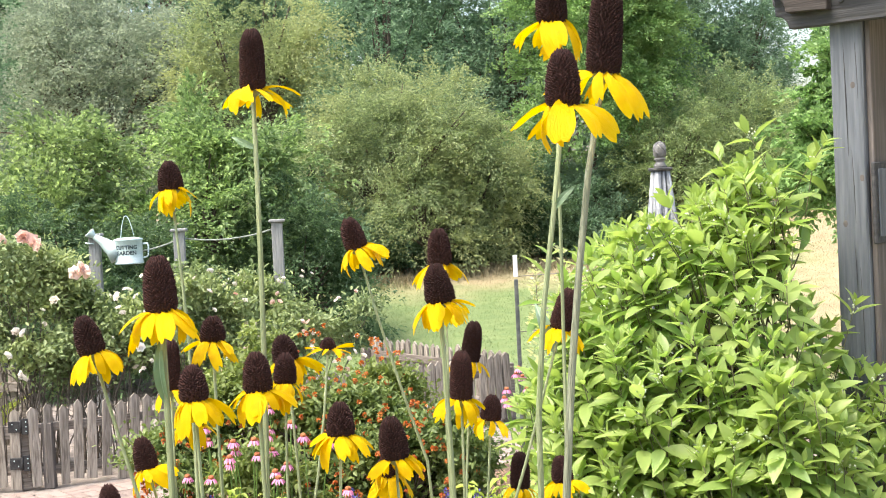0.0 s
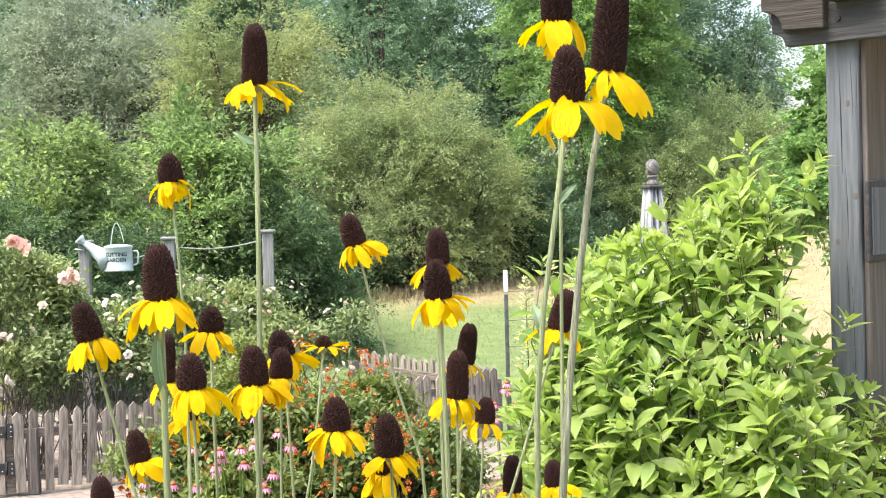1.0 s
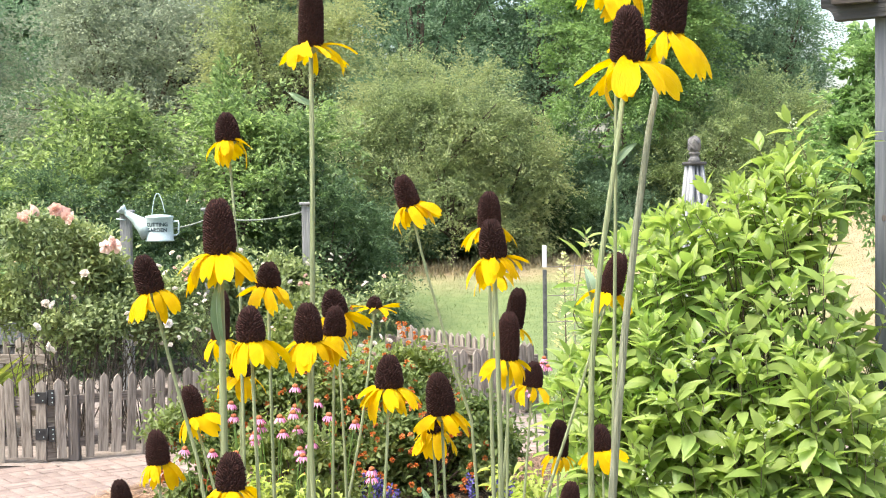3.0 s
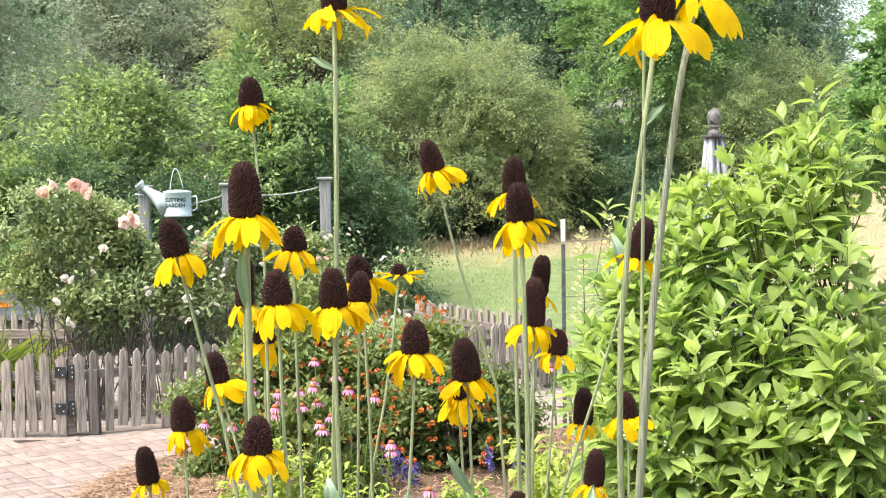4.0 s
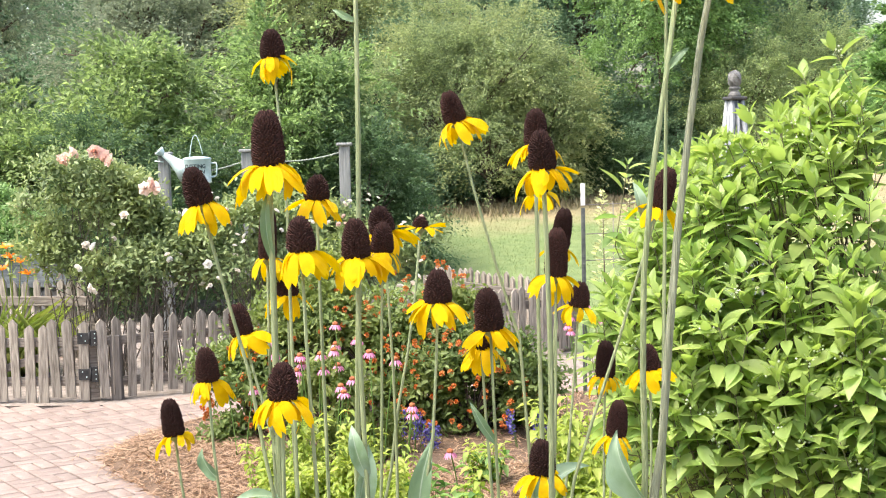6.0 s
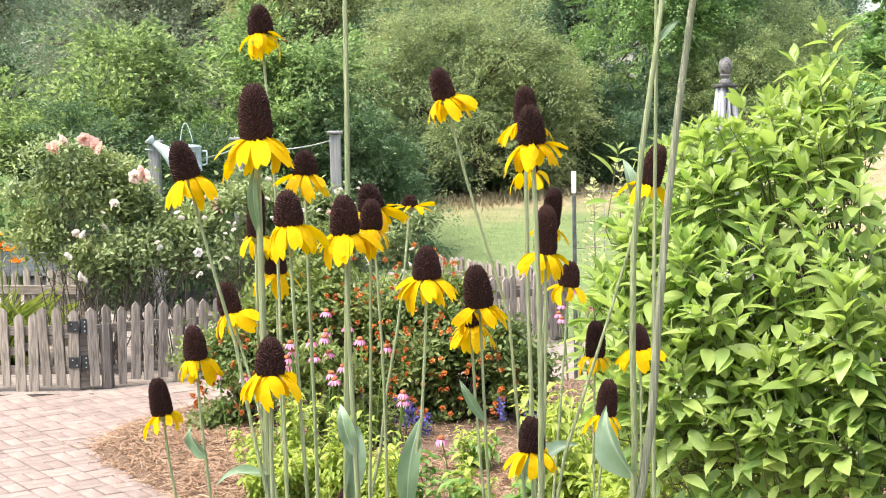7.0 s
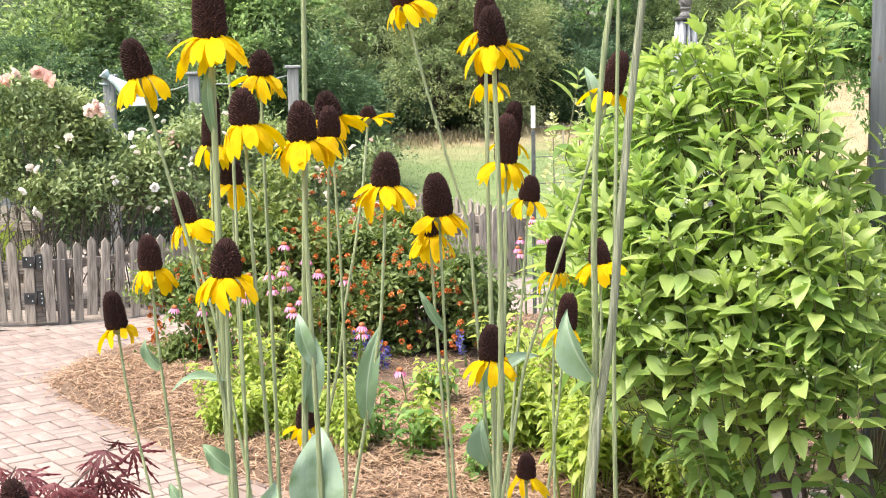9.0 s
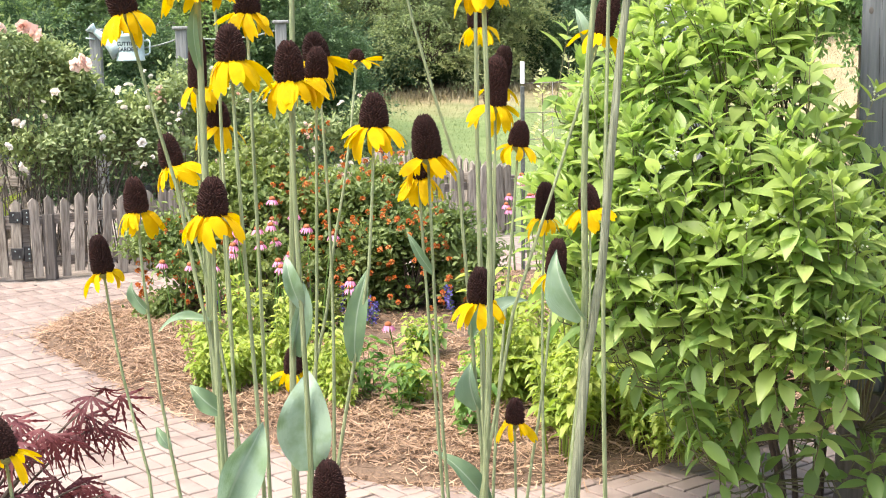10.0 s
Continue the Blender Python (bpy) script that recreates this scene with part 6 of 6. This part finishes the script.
# ======== day lilies, feathery shrub, sapling, maple, grass clump ========
def build_lilies():
    rng = np.random.default_rng(161)
    ob = thing("day_lily", (-4.15, 11.3, 0), 0, label="clump of orange day lilies with strappy yellow-green leaves", category="flower")
    n = 150
    a = rng.uniform(0, 6.3, n)
    al = np.stack([np.cos(a), np.sin(a), rng.uniform(1.0, 2.6, n)], 1)
    p = np.stack([rng.normal(size=n) * 0.13, rng.normal(size=n) * 0.09, np.zeros(n)], 1)
    tagged(part("foliage", batch("foliage", blade(9, 3, 0.3, 0.75, 0.3), p, al, np.stack([-np.cos(a), -np.sin(a), 0 * a + 1.0], 1), rng.uniform(0.55, 0.85, n), np.full(n, 0.022)), M_LILY, ob), kind="stuff")
    for k, (x, z) in enumerate(((0.06, 1.02), (0.14, 0.98), (-0.02, 0.92), (0.2, 0.88), (0.03, 1.1), (-0.12, 1.0))):
        part("stalk", tube("stalk", curve_pts((0.02 * k, 0, 0), (x * 0.5, 0, z * 0.6), (x, -0.1, z), 6), [0.005] * 6, 5), M_LILY, ob)
        m = 6
        w = np.arange(m) * 2 * math.pi / m
        al = np.stack([np.cos(w), np.sin(w) - 0.6, 0 * w + 0.7], 1)
        part("bloom", batch("bloom", blade(5, 3, 0.3, 0.4, 0.5), np.array([[x, -0.1, z]] * m), al, np.stack([-np.cos(w), -np.sin(w), 0 * w + 1], 1), np.full(m, 0.085), np.full(m, 0.032)), M_LILYFL, ob, "orange lily bloom")


build_lilies()
mound("feathery_shrub", (-4.66, 12.75, 0.86), (0.40, 0.17, 0.62), M_FEATHER, 162, 0.032, "soft feathery pale green shrub growing in the planter", 110, 90, 0, 0, None, "", "shrub", -0.9)


def build_sapling():
    rng = np.random.default_rng(163)
    for k, (x, y, h, n) in enumerate(((0.78, 10.62, 1.52, 130), (0.98, 10.6, 1.62, 110))):
        ob = thing("sapling", (x, y, 0), 0, label="slender sapling with pale creamy green leaves", category="sapling")
        part("stem", tube("stem", [(0, 0, -0.02), (0.01, 0, h * 0.5), (0, 0, h)], [0.009, 0.006, 0.002], 6), M_TWIG, ob)
        z = h * rng.uniform(0.42, 1.0, n)
        a = rng.uniform(0, 6.3, n)
        q = rng.uniform(0.01, 0.13, n) * (1.15 - z / h)
        p = np.stack([np.cos(a) * q, np.sin(a) * q, z], 1)
        tagged(part("foliage", batch("foliage", SMALL, p, np.stack([np.cos(a), np.sin(a), 0 * a + 0.5], 1), rng.normal(size=(n, 3)) + [0, -0.5, 1], np.full(n, 0.05), np.full(n, 0.026)), M_VARIEG, ob), kind="stuff")


build_sapling()


def palm_leaf(seed):
    """A lace-leaf maple leaf: seven long toothed lobes spreading from one point and drooping."""
    rng = random.Random(seed)
    vs, fs = [], []
    for k in range(7):
        w = radians(-72 + 24 * k + rng.uniform(-7, 7))
        ln = 0.100 * (1 - 0.40 * abs(k - 3) / 3) * rng.uniform(0.85, 1.12)
        n = 12
        o = len(vs)
        for i in range(n):
            u = i / (n - 1)
            wid = 0.0036 * math.sin(math.pi * min(1, u ** 0.8 * 0.93 + 0.05)) * (1.3 if i % 2 else 0.6)
            r = ln * u
            x, y = r * math.cos(w), r * math.sin(w)
            z = 0.15 * r - 0.55 * r * u
            for q in (-1, 0, 1):
                vs.append((x - math.sin(w) * q * wid + 0.004 * abs(q), y + math.cos(w) * q * wid, z - abs(q) * wid * 0.35))
        for i in range(n - 1):
            for j in (0, 1):
                v = o + i * 3 + j
                fs.append((v, v + 1, v + 4, v + 3))
    me = raw("leaf", vs, fs, True)
    me.materials.append(M_RED)
    return me


def build_maple():
    rng = random.Random(171)
    root = Vector((-1.05, 2.45, 0))
    ob = thing("japanese_maple", tuple(root), 0, label="dark red lace-leaf Japanese maple with drooping fine leaves", category="small tree")
    bank = [palm_leaf(k) for k in range(5)]
    hub = Vector((0.06, 0.0, 0.74))
    part("trunk", tube("trunk", curve_pts((0, 0, -0.03), (0.05, 0, 0.4), hub, 7), [0.028 - 0.002 * i for i in range(7)], 8), M_TWIG, ob)
    spots = [(0.45, 1.165), (0.41, 1.125), (0.365, 1.115), (0.43, 1.095), (0.385, 1.09), (0.27, 1.13), (0.30, 1.118), (0.24, 1.105), (0.32, 1.09), (0.275, 1.068), (0.23, 1.135),
             (0.20, 1.10), (0.17, 1.06), (0.38, 1.006), (0.42, 1.0), (0.34, 0.99), (0.29, 0.98), (0.24, 0.99), (0.46, 0.985), (0.20, 0.96), (0.13, 1.02), (0.08, 1.09), (0.02, 1.05), (-0.06, 1.0)]
    for k, (x, z) in enumerate(spots):
        e = Vector((x - 0.03, rng.uniform(-0.06, 0.06), z))
        part("branch", tube("branch", curve_pts(hub, hub.lerp(e, 0.6) + Vector((0, 0, 0.05)), e, 7), [0.006, 0.005, 0.004, 0.0032, 0.0025, 0.002, 0.0013], 5), M_TWIG, ob)
        for j in range(3):
            o = part("leaf", bank[rng.randrange(5)], None, ob)
            sc = rng.uniform(0.6, 0.88)
            al = Vector((rng.uniform(-0.7, 0.8), rng.uniform(-0.7, 0.3), -0.75 + 0.35 * (j == 0))).normalized()
            nr = Vector((rng.uniform(-0.3, 0.3), -1.0, 0.75))
            nr = (nr - al * al.dot(nr)).normalized()
            sd = nr.cross(al)
            q = e - Vector((rng.uniform(-0.025, 0.025), rng.uniform(-0.03, 0.03), 0.012 * j))
            o.matrix_basis = Matrix(((al.x, sd.x, nr.x, q.x), (al.y, sd.y, nr.y, q.y), (al.z, sd.z, nr.z, q.z), (0, 0, 0, 1))) @ Matrix.Diagonal((sc, sc, sc, 1))


build_maple()


def build_grass_clump(x, y, seed, n=60, h=0.3):
    rng = np.random.default_rng(seed)
    ob = thing("grass_clump", (x, y, 0), 0, label="dark green strappy grass clump at the paving edge", category="plant", group="grass clumps")
    a = rng.uniform(0, 6.3, n)
    al = np.stack([np.cos(a), np.sin(a), rng.uniform(0.9, 2.4, n)], 1)
    p = np.stack([rng.normal(size=n) * 0.03, rng.normal(size=n) * 0.03, np.zeros(n) - 0.01], 1)
    tagged(part("foliage", batch("foliage", blade(7, 3, 0.3, 0.6, 0.3), p, al, np.stack([-np.cos(a), -np.sin(a), 0 * a + 1], 1), rng.uniform(0.6, 1.0, n) * h, np.full(n, 0.012)), M_MATURE, ob), kind="stuff")


for k, (x, y) in enumerate(((0.98, 4.75), (1.12, 4.65), (1.22, 4.8), (1.4, 4.6))):
    build_grass_clump(x, y, 180 + k, 16, 0.2)


# ======== brick paving in basket weave, last ========
def brick_mesh():
    l, w, h, c = 0.1815 / 2, 0.0862 / 2, 0.045, 0.0035
    vs = [(sx * l, sy * w, -h) for sx, sy in ((-1, -1), (1, -1), (1, 1), (-1, 1))]
    vs += [(sx * l, sy * w, -c) for sx, sy in ((-1, -1), (1, -1), (1, 1), (-1, 1))]
    vs += [(sx * (l - c), sy * (w - c), 0) for sx, sy in ((-1, -1), (1, -1), (1, 1), (-1, 1))]
    fs = [(8, 9, 10, 11)]
    for b in (0, 4):
        for i in range(4):
            j = (i + 1) % 4
            fs.append((b + i, b + j, b + 4 + j, b + 4 + i))
    me = raw("brick", vs, fs)
    me.materials.append(M_BRICK)
    return me


def build_paving():
    rng = random.Random(191)
    sv = [(-5.3, 2.9, -0.012), (3.3, 2.9, -0.012), (3.3, 11.4, -0.012), (-0.8, 11.4, -0.012), (-3.05, 10.12, -0.012), (-5.3, 10.12, -0.012)]
    lower = [(x, y, -0.06) for x, y, z in sv]
    k = len(sv)
    pave = part("pavement", raw("pavement", sv + lower, [tuple(range(k)), tuple(range(2 * k - 1, k - 1, -1))] + [(i, i + k, (i + 1) % k + k, (i + 1) % k) for i in range(k)]), M_JOINT)
    tagged(pave, "pinkish brick paving laid in basket weave", "paving", kind="structure")
    me = brick_mesh()
    bv = np.array([v.co for v in me.vertices])
    bf = [tuple(p.vertices) for p in me.polygons]
    # weave origin chosen so that a joint line runs through (-3.0, 9.05)
    u = Vector((math.cos(PAVE_TURN), math.sin(PAVE_TURN)))
    v = Vector((-u.y, u.x))
    rest_v, rest_f = [], []
    singles = []
    for i in range(-75, 20):
        for j in range(-25, 70):
            c = Vector((-3.0, 9.05)) + u * ((i + 30 + 0.5) * PAVE_STEP) + v * ((j - 10 + 0.5) * PAVE_STEP)
            if not (-5.2 < c.x < 3.2 and 3.0 < c.y < 11.3):
                continue
            if c.y > 10.05 + max(0.0, (c.x + 3.05) * 0.56):
                continue
            if inside_bed(c.x, c.y, -0.06):
                continue
            for s in (-1, 1):
                if (i + j) % 2:
                    p, t = c + v * (s * PAVE_STEP / 4), PAVE_TURN
                else:
                    p, t = c + u * (s * PAVE_STEP / 4), PAVE_TURN + math.pi / 2
                m = pose(p.x + rng.uniform(-0.0012, 0.0012), p.y + rng.uniform(-0.0012, 0.0012), rng.uniform(-0.002, 0.002), rng.uniform(-0.5, 0.5), rng.uniform(-0.5, 0.5), math.degrees(t) + rng.uniform(-0.6, 0.6))
                if len(singles) < 300 and -3.5 < p.x < -1.75 and 6.6 < p.y < 10.0:
                    singles.append(m)
                else:
                    o = len(rest_v) * 12
                    rest_v.append(bv @ np.array(m.to_3x3()).T + np.array(m.translation))
                    rest_f += [tuple(q + o for q in f) for f in bf]
    for m in singles:
        part("brick", me, None, pave).matrix_basis = m
    tagged(part("bricks_further_off", raw("bricks_further_off", np.concatenate(rest_v), rest_f), M_BRICK_R, pave), kind="stuff")


M_BRICK_R = leaf_mat("paver_brick_joined", (0.19, 0.142, 0.119), (0.305, 0.24, 0.207), (0.28, 0.219, 0.189), 0.0, 0.85, patch=5)
build_paving()
